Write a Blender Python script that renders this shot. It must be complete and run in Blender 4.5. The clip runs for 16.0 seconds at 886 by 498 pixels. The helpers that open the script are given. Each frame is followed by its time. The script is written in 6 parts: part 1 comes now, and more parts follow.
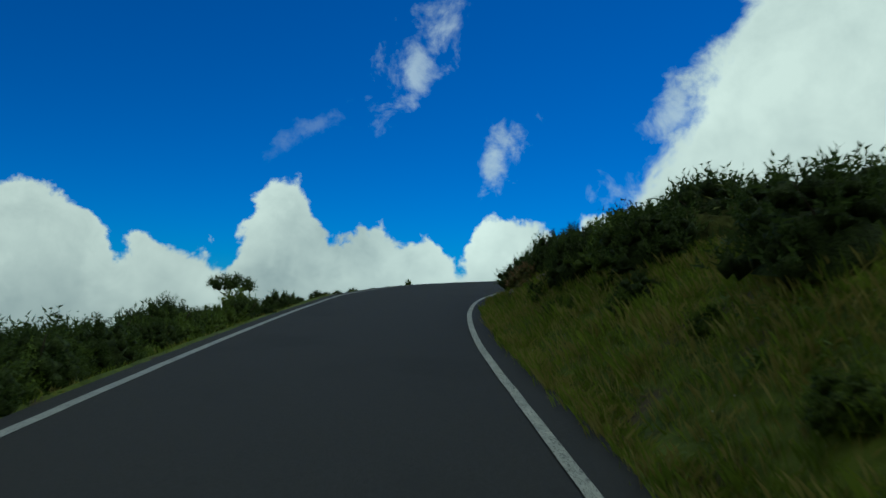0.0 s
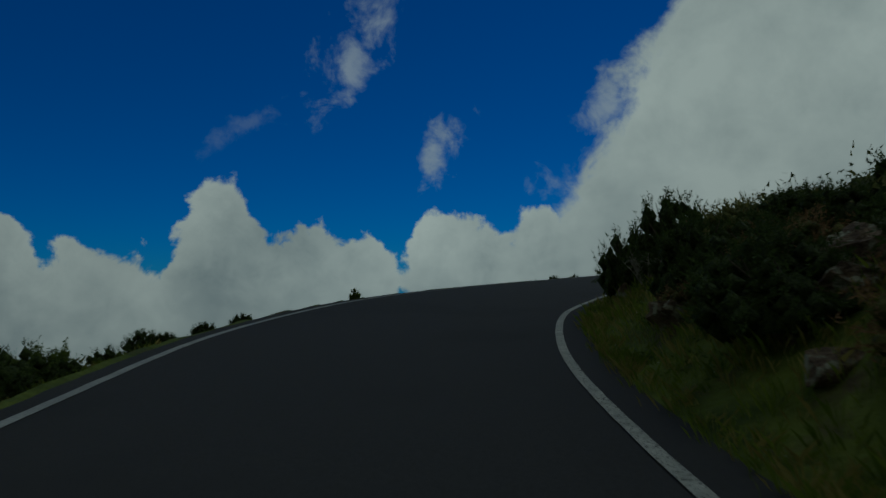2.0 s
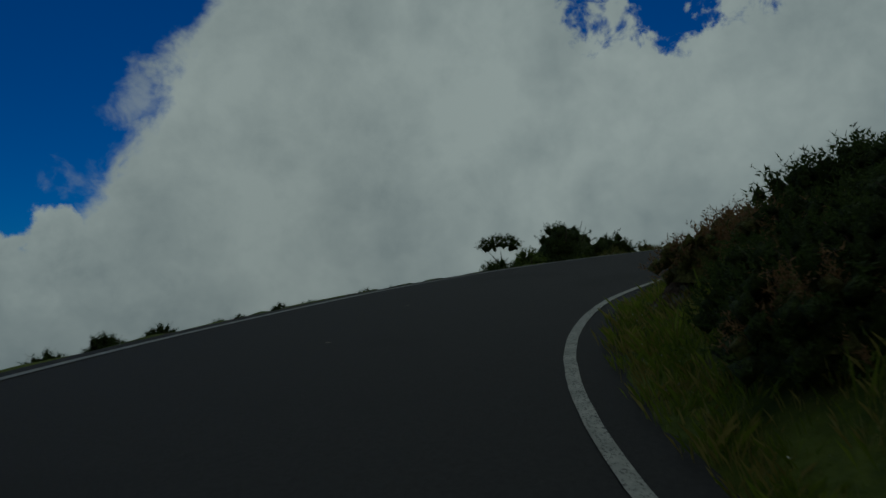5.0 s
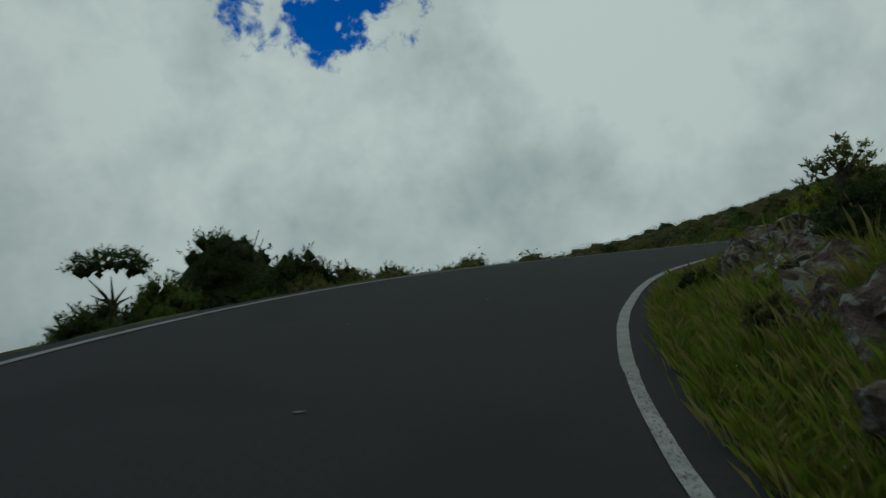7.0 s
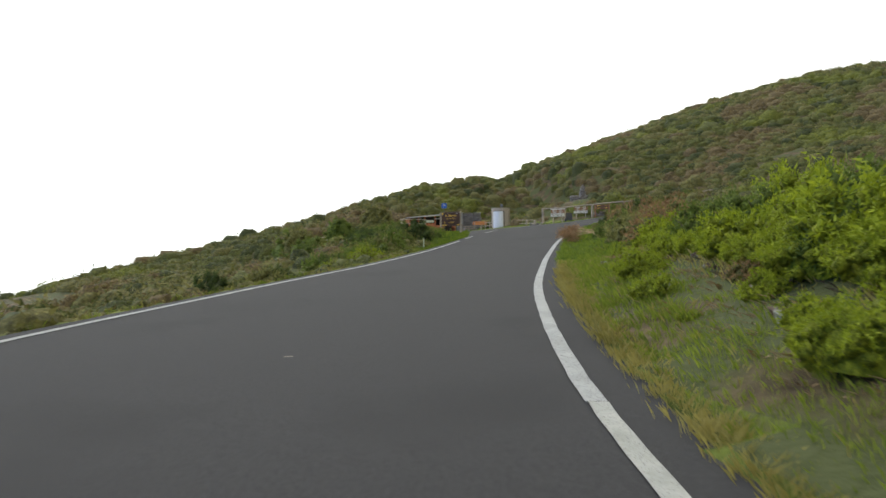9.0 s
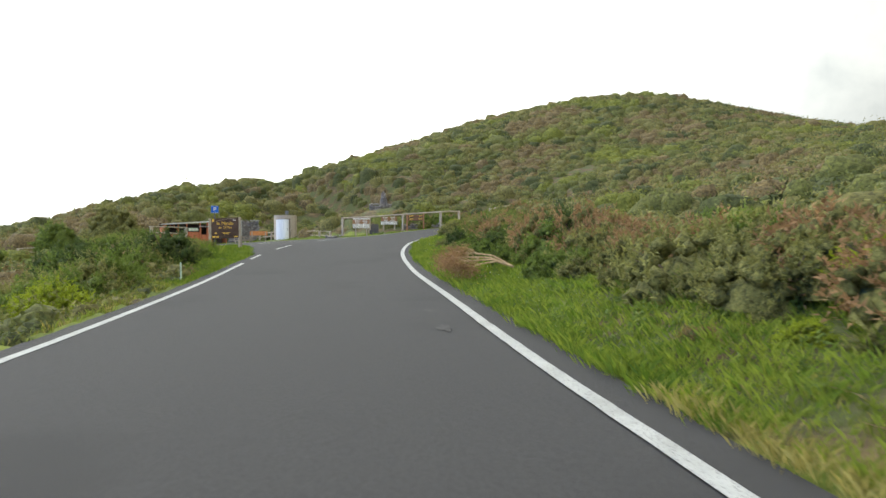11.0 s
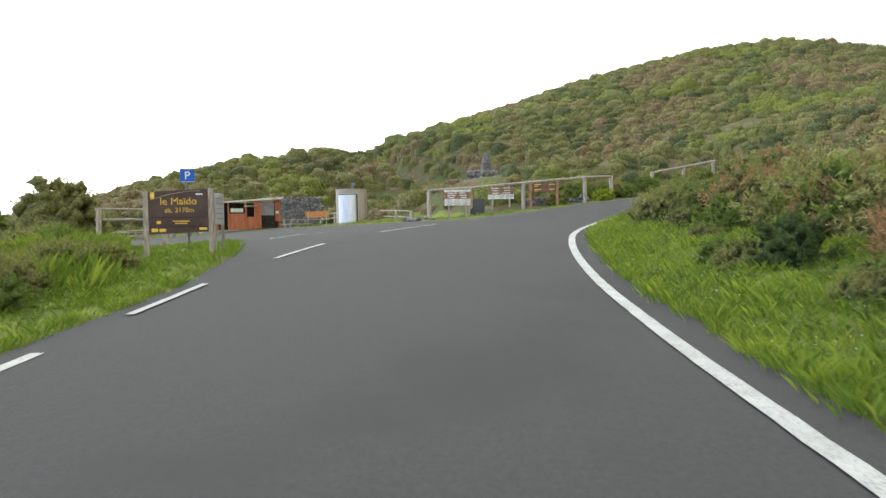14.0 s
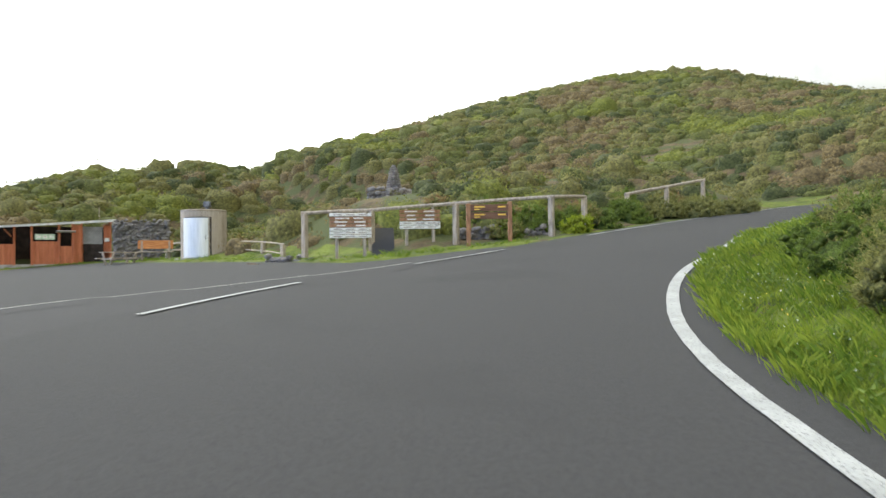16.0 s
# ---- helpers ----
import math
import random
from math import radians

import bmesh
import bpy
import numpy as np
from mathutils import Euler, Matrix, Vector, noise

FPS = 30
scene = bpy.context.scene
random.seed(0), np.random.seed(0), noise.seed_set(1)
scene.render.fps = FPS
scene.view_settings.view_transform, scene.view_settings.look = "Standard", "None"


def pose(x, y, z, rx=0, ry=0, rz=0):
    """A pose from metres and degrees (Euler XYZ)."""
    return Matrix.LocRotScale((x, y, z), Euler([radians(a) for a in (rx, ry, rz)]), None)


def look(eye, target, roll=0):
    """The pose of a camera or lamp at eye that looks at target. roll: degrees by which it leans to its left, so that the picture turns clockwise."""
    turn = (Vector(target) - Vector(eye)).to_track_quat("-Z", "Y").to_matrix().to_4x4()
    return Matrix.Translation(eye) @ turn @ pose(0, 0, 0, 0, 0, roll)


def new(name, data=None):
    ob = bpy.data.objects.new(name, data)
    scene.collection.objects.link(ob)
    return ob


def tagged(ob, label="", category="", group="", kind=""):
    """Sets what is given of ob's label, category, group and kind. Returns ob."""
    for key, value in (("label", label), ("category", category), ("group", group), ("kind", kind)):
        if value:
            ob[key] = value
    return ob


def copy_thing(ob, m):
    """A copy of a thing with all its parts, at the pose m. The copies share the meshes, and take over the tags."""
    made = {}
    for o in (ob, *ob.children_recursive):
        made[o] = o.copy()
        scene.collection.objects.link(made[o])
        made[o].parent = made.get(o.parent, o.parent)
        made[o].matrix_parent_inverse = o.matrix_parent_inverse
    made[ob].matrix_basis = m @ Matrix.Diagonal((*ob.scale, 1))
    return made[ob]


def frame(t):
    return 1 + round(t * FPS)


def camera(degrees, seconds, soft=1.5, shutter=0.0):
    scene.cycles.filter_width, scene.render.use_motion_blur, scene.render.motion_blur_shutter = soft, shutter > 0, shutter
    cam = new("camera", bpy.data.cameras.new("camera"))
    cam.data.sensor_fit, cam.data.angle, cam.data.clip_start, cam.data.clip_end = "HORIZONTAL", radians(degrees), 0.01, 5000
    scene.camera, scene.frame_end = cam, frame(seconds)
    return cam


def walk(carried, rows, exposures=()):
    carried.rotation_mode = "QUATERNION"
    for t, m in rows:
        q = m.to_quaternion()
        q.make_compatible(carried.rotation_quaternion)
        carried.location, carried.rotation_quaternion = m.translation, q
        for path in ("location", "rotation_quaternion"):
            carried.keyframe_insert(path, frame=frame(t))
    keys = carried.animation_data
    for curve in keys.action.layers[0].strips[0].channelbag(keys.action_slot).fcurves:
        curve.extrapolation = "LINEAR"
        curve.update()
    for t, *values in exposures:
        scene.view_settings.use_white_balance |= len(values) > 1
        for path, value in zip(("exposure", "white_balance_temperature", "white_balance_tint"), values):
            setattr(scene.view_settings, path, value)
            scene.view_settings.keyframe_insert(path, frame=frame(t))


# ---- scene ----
# The road's painted edge lines: stations along the drive, in metres.
RIGHT_LINE = [(4.73, -25.22, -1.14), (3.02, -13.34, -0.55), (1.88, -5.42, -0.16), (0.91, 2.13, 0.19), (0.49, 9.69, 0.49), (0.70, 14.71, 0.73), (1.64, 19.58, 0.98), (2.62, 21.85, 1.13), (3.82, 24.00, 1.30), (5.27, 25.97, 1.49), (7.00, 27.68, 1.68), (8.98, 29.09, 1.85), (11.15, 30.20, 2.01), (15.84, 31.66, 2.30), (20.79, 32.38, 2.64), (25.88, 32.19, 3.04), (33.49, 30.14, 3.51), (41.09, 27.21, 3.92), (48.80, 23.90, 4.39), (56.73, 20.375, 4.86), (64.76, 16.41, 5.48), (69.99, 13.27, 6.01), (72.47, 11.36, 6.30), (74.50, 9.11, 6.58), (76.22, 6.58, 6.90), (77.47, 3.78, 7.27), (78.89, 1.03, 7.61), (80.73, -3.45, 8.05), (83.03, -10.92, 8.85), (85.67, -23.00, 10.12)]
LEFT_LINE = [(-0.59, -25.36, -1.32), (-2.30, -13.48, -0.73), (-3.44, -5.57, -0.34), (-4.50, 3.19, 0.04), (-5.29, 11.99, 0.43), (-5.30, 17.88, 0.77), (-3.97, 23.63, 1.11), (-2.68, 26.31, 1.27), (-0.95, 28.77, 1.41), (1.11, 31.00, 1.55), (3.42, 32.98, 1.69), (5.94, 34.75, 1.84), (11.42, 37.61, 2.18), (17.42, 39.29, 2.53), (23.72, 39.65, 2.86), (30.00, 38.65, 3.16), (39.03, 35.27, 3.55), (47.82, 31.16, 3.99), (56.71, 27.22, 4.52), (65.60, 23.35, 5.18), (71.38, 20.53, 5.70), (76.67, 17.01, 6.24), (78.89, 14.76, 6.48), (80.64, 12.14, 6.73), (81.83, 9.22, 7.00), (82.05, 6.44, 7.33), (84.07, 1.38, 7.84), (86.37, -5.98, 8.57), (89.00, -19.00, 9.80)]

# ---- camera ----
cam = camera(66.45, 16.0, soft=1.5, shutter=0.15)
PATH = [
    (0.00, 1.346, -11.484, 1.224, 4.81, 3.08, -1.24),
    (0.50, 0.734, -7.208, 1.293, 4.59, 3.32, -1.16),
    (1.00, 0.044, -3.089, 1.421, 4.18, 3.20, -0.78),
    (1.50, -0.561, 1.109, 1.588, 2.90, 3.23, 0.21),
    (2.00, -1.023, 5.066, 1.726, -0.01, 2.66, 0.85),
    (2.50, -1.201, 8.805, 1.880, -1.78, 2.20, 1.41),
    (3.00, -1.111, 12.191, 2.062, -5.91, 1.73, 1.04),
    (3.50, -0.868, 15.042, 2.207, -11.89, 1.15, 1.79),
    (4.00, -0.386, 17.627, 2.342, -18.12, 1.44, 0.85),
    (4.50, 0.504, 20.248, 2.462, -28.64, 1.82, 2.62),
    (5.33, 2.320, 24.404, 2.744, -42.52, 1.59, 2.37),
    (6.17, 5.211, 28.019, 3.115, -53.24, 1.16, 1.91),
    (7.00, 9.796, 30.921, 3.458, -67.04, 0.93, 1.66),
    (7.50, 13.179, 32.415, 3.633, -77.49, 1.64, 1.04),
    (8.00, 16.599, 33.371, 3.827, -85.30, 1.44, 1.16),
    (8.50, 19.971, 33.836, 4.059, -93.56, 0.86, 0.96),
    (9.00, 23.518, 33.926, 4.318, -102.36, 0.39, 1.13),
    (9.83, 29.319, 33.470, 4.706, -114.25, 0.55, 0.91),
    (10.67, 34.994, 32.000, 5.025, -120.78, 0.85, 0.49),
    (11.50, 40.688, 29.815, 5.298, -122.22, 1.01, 0.27),
    (12.00, 44.119, 28.397, 5.471, -121.80, 1.01, -2.38),
    (12.50, 47.093, 26.960, 5.644, -120.46, 0.44, -1.27),
    (13.00, 50.158, 25.607, 5.846, -116.89, -0.70, 1.17),
    (13.50, 53.280, 24.228, 6.016, -114.72, -1.04, 1.42),
    (14.00, 56.299, 22.838, 6.215, -113.99, -1.00, 1.16),
    (14.50, 59.258, 21.492, 6.393, -113.31, -1.19, 0.81),
    (15.00, 62.287, 20.104, 6.602, -113.16, -1.22, 0.78),
    (15.50, 65.341, 18.572, 6.861, -115.05, -0.65, 1.25),
    (16.00, 68.312, 16.809, 7.119, -122.20, 0.93, 0.79),
]
EXPOSURES = [
    (0.0, -1.5, 5800, -18), (0.5, -2.1, 5800, -18), (1.0, -2.5, 5800, -18), (1.5, -2.65, 5800, -15), (2.5, -2.95, 5800, -14), (4.5, -3.1, 5800, -11),
    (6.8, -1.85, 6000, -9), (7.0, -2.15, 5900, -10), (7.4, -2.7, 5600, -26), (8.0, -2.35, 5900, -10), (8.3, -1.75, 6100, -6), (8.6, -0.8, 6400, 2), (9.0, 0.15, 6600, 6),
    (9.4, 0.55, 6600, 5), (11.3, 0.8, 6600, 4), (13.5, 0.95, 6600, 4), (16.0, 0.95, 6600, 4),
]
walk(cam, [(t, pose(x, y, z, 90 + pitch, roll, yaw)) for t, x, y, z, yaw, pitch, roll in PATH], EXPOSURES)

# ---- sky and sun ----
SUN_AZ, SUN_EL = radians(-35), radians(52)
# the thin cloud glows most beside the sun, over the outer bend
GLOW_AZ = radians(-68)


def build_world():
    world = bpy.data.worlds.new("sky")
    scene.world = world
    world.use_nodes = True
    nt = world.node_tree
    nt.nodes.clear()
    N, Lk = nt.nodes.new, nt.links.new

    def math_node(op, a, b=None, c=None, clamp=False):
        n = N("ShaderNodeMath")
        n.operation, n.use_clamp = op, clamp
        for k, v in enumerate((a, b, c)):
            if v is None:
                continue
            if isinstance(v, (int, float)):
                n.inputs[k].default_value = v
            else:
                Lk(v, n.inputs[k])
        return n.outputs[0]

    def ramp(value, lo, hi):
        n = N("ShaderNodeMapRange")
        n.interpolation_type = "SMOOTHSTEP"
        Lk(value, n.inputs[0])
        n.inputs[1].default_value, n.inputs[2].default_value = lo, hi
        return n.outputs[0]

    coord = N("ShaderNodeTexCoord").outputs["Generated"]
    xyz = N("ShaderNodeSeparateXYZ")
    Lk(coord, xyz.inputs[0])
    x, y, z = xyz.outputs
    az = math_node("MULTIPLY", math_node("ARCTAN2", math_node("MULTIPLY", x, -1.0), y), 57.2958)
    el = math_node("MULTIPLY", math_node("ARCSINE", z), 57.2958)

    def fbm(scale, detail, rough, distort=0.0):
        n = N("ShaderNodeTexNoise")
        n.inputs["Scale"].default_value, n.inputs["Detail"].default_value = scale, detail
        n.inputs["Roughness"].default_value, n.inputs["Distortion"].default_value = rough, distort
        Lk(coord, n.inputs["Vector"])
        return math_node("SUBTRACT", n.outputs[0], 0.5)

    big, fine, soft, curl = fbm(5.0, 9.0, 0.56), fbm(11.0, 9.0, 0.6, 0.3), fbm(2.2, 5.0, 0.5), fbm(19.0, 9.0, 0.62, 0.35)
    # a bank of cumulus along the horizon: each heap by its azimuth, half width and height in degrees
    heaps = -1.0
    for caz, wide, tall in ((18.0, 5.0, 7.6), (10.5, 7.0, 5.2), (-1.8, 5.6, 5.2), (-10.0, 7.0, 4.5), (27.0, 5.0, 3.6), (36.5, 6.5, 6.6), (52.0, 14.0, 4.0)):
        q = math_node("DIVIDE", math_node("SUBTRACT", az, caz), wide)
        hump = math_node("MULTIPLY", math_node("SUBTRACT", 1.0, math_node("MULTIPLY", q, q)), tall)
        heaps = math_node("MAXIMUM", hump, heaps)
    top = math_node("ADD", heaps, math_node("ADD", math_node("MULTIPLY", big, 8.0), math_node("MULTIPLY_ADD", fine, 9.0, math_node("MULTIPLY", curl, 5.0))))
    bank = ramp(math_node("SUBTRACT", math_node("ADD", top, 0.6), el), -0.3, 0.9)
    # how deep below its crown a part of the bank lies, broken up by billows
    foot = math_node("MULTIPLY", bank, ramp(math_node("ADD", math_node("SUBTRACT", top, el), math_node("MULTIPLY", math_node("ADD", fine, curl), 12.0)), -1.0, 9.0))
    # the cloud sheet that covers the rest of the sky to the right of the climb
    lean = math_node("MULTIPLY_ADD", el, 0.66, az)
    edge = math_node("ADD", math_node("MULTIPLY", big, 16.0), math_node("MULTIPLY", fine, 10.0))
    sheet_a = ramp(math_node("ADD", math_node("ADD", lean, edge), 5.5), 1.5, -1.5)
    sheet_b = ramp(math_node("ADD", math_node("ADD", math_node("ABSOLUTE", math_node("ADD", az, 5.0)), math_node("MULTIPLY", edge, 1.6)), -54.0), -4.0, 4.0)
    sheet = math_node("MAXIMUM", sheet_a, sheet_b)
    # a hole of blue in the sheet, and loose wisps in the clear part
    hx = math_node("DIVIDE", math_node("ADD", az, 58.0), 6.6)
    hy = math_node("DIVIDE", math_node("SUBTRACT", el, 20.4), 3.1)
    hole_d = math_node("ADD", math_node("SQRT", math_node("ADD", math_node("MULTIPLY", hx, hx), math_node("MULTIPLY", hy, hy))), math_node("MULTIPLY_ADD", fine, 3.0, math_node("MULTIPLY", curl, 4.0)))
    hole = ramp(hole_d, 1.15, 0.5)
    sheet = math_node("MULTIPLY", sheet, math_node("SUBTRACT", 1.0, hole))
    wisp = None
    for waz, wel, along, thin, turn, thick in ((7.2, 18.8, 6.2, 2.6, 52, 0.48), (0.6, 11.2, 2.9, 2.0, 60, 0.6), (-9.4, 8.2, 2.4, 1.8, 30, 0.4), (-13.0, 13.5, 3.0, 3.4, 0, 0.6), (16.0, 13.0, 3.6, 1.0, 35, 0.16)):
        dx, dy = math_node("SUBTRACT", waz, az), math_node("SUBTRACT", el, wel)
        ct, st = math.cos(radians(turn)), math.sin(radians(turn))
        wx = math_node("DIVIDE", math_node("MULTIPLY_ADD", dx, ct, math_node("MULTIPLY", dy, st)), along)
        wy = math_node("DIVIDE", math_node("MULTIPLY_ADD", dy, ct, math_node("MULTIPLY", dx, -st)), thin)
        d = math_node("ADD", math_node("SQRT", math_node("ADD", math_node("MULTIPLY", wx, wx), math_node("MULTIPLY", wy, wy))), math_node("ADD", math_node("MULTIPLY", curl, 4.2), math_node("MULTIPLY", fine, 2.6)))
        w = math_node("MULTIPLY", ramp(d, 1.0, -0.5), thick)
        wisp = w if wisp is None else math_node("MAXIMUM", wisp, w)
    cover = math_node("MAXIMUM", math_node("MAXIMUM", bank, sheet), wisp, clamp=True)

    sky = N("ShaderNodeTexSky")
    sky.sky_type, sky.sun_disc = "NISHITA", False
    sky.sun_elevation, sky.sun_rotation = SUN_EL, -SUN_AZ
    sky.altitude, sky.air_density, sky.dust_density, sky.ozone_density = 2170, 1.0, 0.1, 3.0
    blue = N("ShaderNodeMixRGB")
    blue.blend_type, blue.inputs[0].default_value = "MULTIPLY", 1.0
    Lk(sky.outputs[0], blue.inputs[1])
    blue.inputs[2].default_value = (0.0165, 0.090, 0.212, 1)
    grey = N("ShaderNodeValToRGB")
    grey.color_ramp.elements[0].position, grey.color_ramp.elements[1].position = 0.22, 0.78
    grey.color_ramp.elements[0].color, grey.color_ramp.elements[1].color = (0.50, 0.54, 0.57, 1), (1.0, 1.0, 0.98, 1)
    Lk(math_node("ADD", math_node("ADD", math_node("MULTIPLY", soft, 0.9), math_node("MULTIPLY_ADD", fine, 0.5, math_node("MULTIPLY", big, 1.1))), math_node("MULTIPLY_ADD", foot, -0.24, 0.66)), grey.inputs[0])
    # the cloud is brighter towards the sun than behind
    dot = N("ShaderNodeVectorMath")
    dot.operation = "DOT_PRODUCT"
    Lk(coord, dot.inputs[0])
    dot.inputs[1].default_value = (-math.sin(GLOW_AZ) * 0.95, math.cos(GLOW_AZ) * 0.95, 0.31)
    glow = math_node("POWER", ramp(dot.outputs["Value"], -0.2, 1.05), 1.25)
    level = math_node("MULTIPLY_ADD", glow, 1.9, math_node("MULTIPLY_ADD", ramp(math_node("ABSOLUTE", math_node("SUBTRACT", az, 34.0)), 66.0, 22.0), 1.5, math_node("MULTIPLY_ADD", z, 0.2, 0.34)))
    lit = N("ShaderNodeVectorMath")
    lit.operation = "SCALE"
    Lk(grey.outputs[0], lit.inputs[0]), Lk(level, lit.inputs["Scale"])
    mix = N("ShaderNodeMixRGB")
    Lk(cover, mix.inputs[0]), Lk(blue.outputs[0], mix.inputs[1]), Lk(lit.outputs[0], mix.inputs[2])
    back, out = N("ShaderNodeBackground"), N("ShaderNodeOutputWorld")
    back.inputs[1].default_value = 1.0
    Lk(mix.outputs[0], back.inputs[0]), Lk(back.outputs[0], out.inputs[0])


build_world()
sun_data = bpy.data.lights.new("sun", "SUN")
sun_data.energy, sun_data.angle, sun_data.color = 0.9, radians(12), (1.0, 0.95, 0.86)
sun = new("sun", sun_data)
sun.matrix_world = look((0, 0, 60), (math.sin(SUN_AZ) * 60, -math.cos(SUN_AZ) * 60, 60 - 60 * math.tan(SUN_EL)))


# ---- materials ----
def material(name, dark, light, scale=4.0, rough=0.85, metal=0.0, bump=0.0, bump_scale=None, island=0.0, obj=0.0, stretch=(1, 1, 1), sheer=0.0, spots=None, low=0.35, high=0.65):
    m = bpy.data.materials.new(name)
    m.use_nodes = True
    nt = m.node_tree
    N, Lk = nt.nodes.new, nt.links.new
    bsdf = nt.nodes["Principled BSDF"]
    bsdf.inputs["Roughness"].default_value, bsdf.inputs["Metallic"].default_value = rough, metal
    bsdf.inputs["Specular IOR Level"].default_value = 0.25 if metal == 0 else 0.5
    co, mp = N("ShaderNodeTexCoord"), N("ShaderNodeMapping")
    Lk(co.outputs["Object"], mp.inputs[0])
    mp.inputs["Scale"].default_value = stretch
    n1, n2 = N("ShaderNodeTexNoise"), N("ShaderNodeTexNoise")
    n1.inputs["Scale"].default_value, n1.inputs["Detail"].default_value = scale, 6.0
    n2.inputs["Scale"].default_value, n2.inputs["Detail"].default_value = scale * 9.0, 4.0
    Lk(mp.outputs[0], n1.inputs["Vector"]), Lk(mp.outputs[0], n2.inputs["Vector"])
    add = N("ShaderNodeMath")
    add.operation = "MULTIPLY_ADD"
    Lk(n2.outputs[0], add.inputs[0])
    add.inputs[1].default_value = 0.45
    Lk(n1.outputs[0], add.inputs[2])
    val = add.outputs[0]
    rng = N("ShaderNodeMapRange")
    rng.inputs[1].default_value, rng.inputs[2].default_value = low + 0.2, high + 0.25
    Lk(val, rng.inputs[0])
    val = rng.outputs[0]
    for amount, node, socket in ((island, "ShaderNodeNewGeometry", "Random Per Island"), (obj, "ShaderNodeObjectInfo", "Random")):
        if amount:
            g, mx = N(node), N("ShaderNodeMix")
            mx.inputs[0].default_value = amount
            Lk(val, mx.inputs[2]), Lk(g.outputs[socket], mx.inputs[3])
            val = mx.outputs[0]
    cr = N("ShaderNodeValToRGB")
    cr.color_ramp.elements[0].color, cr.color_ramp.elements[1].color = (*dark, 1), (*light, 1)
    Lk(val, cr.inputs[0])
    col = cr.outputs[0]
    if spots:
        colour, sscale, amount = spots
        vor, less, mx = N("ShaderNodeTexNoise"), N("ShaderNodeMapRange"), N("ShaderNodeMixRGB")
        vor.inputs["Scale"].default_value, vor.inputs["Detail"].default_value = sscale, 5.0
        Lk(co.outputs["Object"], vor.inputs["Vector"]), Lk(vor.outputs[0], less.inputs[0])
        less.inputs[1].default_value, less.inputs[2].default_value = 1 - amount - 0.05, 1 - amount + 0.05
        Lk(less.outputs[0], mx.inputs[0]), Lk(col, mx.inputs[1])
        mx.inputs[2].default_value = (*colour, 1)
        col = mx.outputs[0]
    Lk(col, bsdf.inputs["Base Color"])
    if bump:
        b, n3 = N("ShaderNodeBump"), N("ShaderNodeTexNoise")
        n3.inputs["Scale"].default_value, n3.inputs["Detail"].default_value = bump_scale or scale * 6, 5.0
        Lk(mp.outputs[0], n3.inputs["Vector"]), Lk(n3.outputs[0], b.inputs["Height"])
        b.inputs["Strength"].default_value, b.inputs["Distance"].default_value = bump, 0.05
        Lk(b.outputs[0], bsdf.inputs["Normal"])
    if sheer:
        tr, mixs = N("ShaderNodeBsdfTranslucent"), N("ShaderNodeMixShader")
        Lk(col, tr.inputs[0])
        mixs.inputs[0].default_value = sheer
        outn = nt.nodes["Material Output"]
        Lk(bsdf.outputs[0], mixs.inputs[1]), Lk(tr.outputs[0], mixs.inputs[2]), Lk(mixs.outputs[0], outn.inputs[0])
    return m


M_ASPHALT = material("asphalt", (0.042, 0.0405, 0.038), (0.054, 0.052, 0.049), 26.0, 0.92, bump=0.3, bump_scale=170.0, spots=((0.041, 0.0395, 0.037), 0.30, 0.40))
M_PARKING = material("parking asphalt", (0.042, 0.0405, 0.038), (0.056, 0.054, 0.051), 24.0, 0.92, bump=0.3, bump_scale=150.0, spots=((0.051, 0.049, 0.0465), 0.35, 0.42))
M_LINE = material("road paint", (0.32, 0.32, 0.29), (0.43, 0.43, 0.395), 3.0, 0.7, bump=0.2, bump_scale=90.0, spots=((0.20, 0.20, 0.19), 45.0, 0.40))
M_LINE_MID = material("cream road paint", (0.34, 0.34, 0.285), (0.47, 0.46, 0.40), 4.0, 0.75, bump=0.2, bump_scale=90.0, spots=((0.22, 0.22, 0.20), 50.0, 0.38))
M_LINE_OLD = material("worn road paint", (0.36, 0.36, 0.31), (0.56, 0.55, 0.48), 5.0, 0.8, bump=0.2, bump_scale=90.0, spots=((0.14, 0.14, 0.13), 40.0, 0.42))
M_GROUND = material("brown litter ground", (0.048, 0.034, 0.015), (0.155, 0.112, 0.055), 1.1, 0.95, bump=0.9, bump_scale=9.0, spots=((0.070, 0.080, 0.026), 0.5, 0.52))
M_TURF = material("mossy turf", (0.055, 0.078, 0.010), (0.150, 0.180, 0.026), 0.9, 0.95, bump=0.9, bump_scale=9.0, spots=((0.085, 0.066, 0.034), 1.3, 0.38))
GREENS = {
    "dark": ((0.030, 0.050, 0.012), (0.115, 0.160, 0.036)),
    "green": ((0.070, 0.105, 0.016), (0.220, 0.290, 0.048)),
    "lime": ((0.140, 0.190, 0.010), (0.420, 0.480, 0.034)),
    "brown": ((0.150, 0.085, 0.036), (0.420, 0.255, 0.120)),
    "olive": ((0.110, 0.115, 0.030), (0.330, 0.320, 0.095)),
}
M_LEAF = {k: material(k + " foliage", a, b, 1.5, 0.75, island=0.6, sheer=0.35) for k, (a, b) in GREENS.items()}
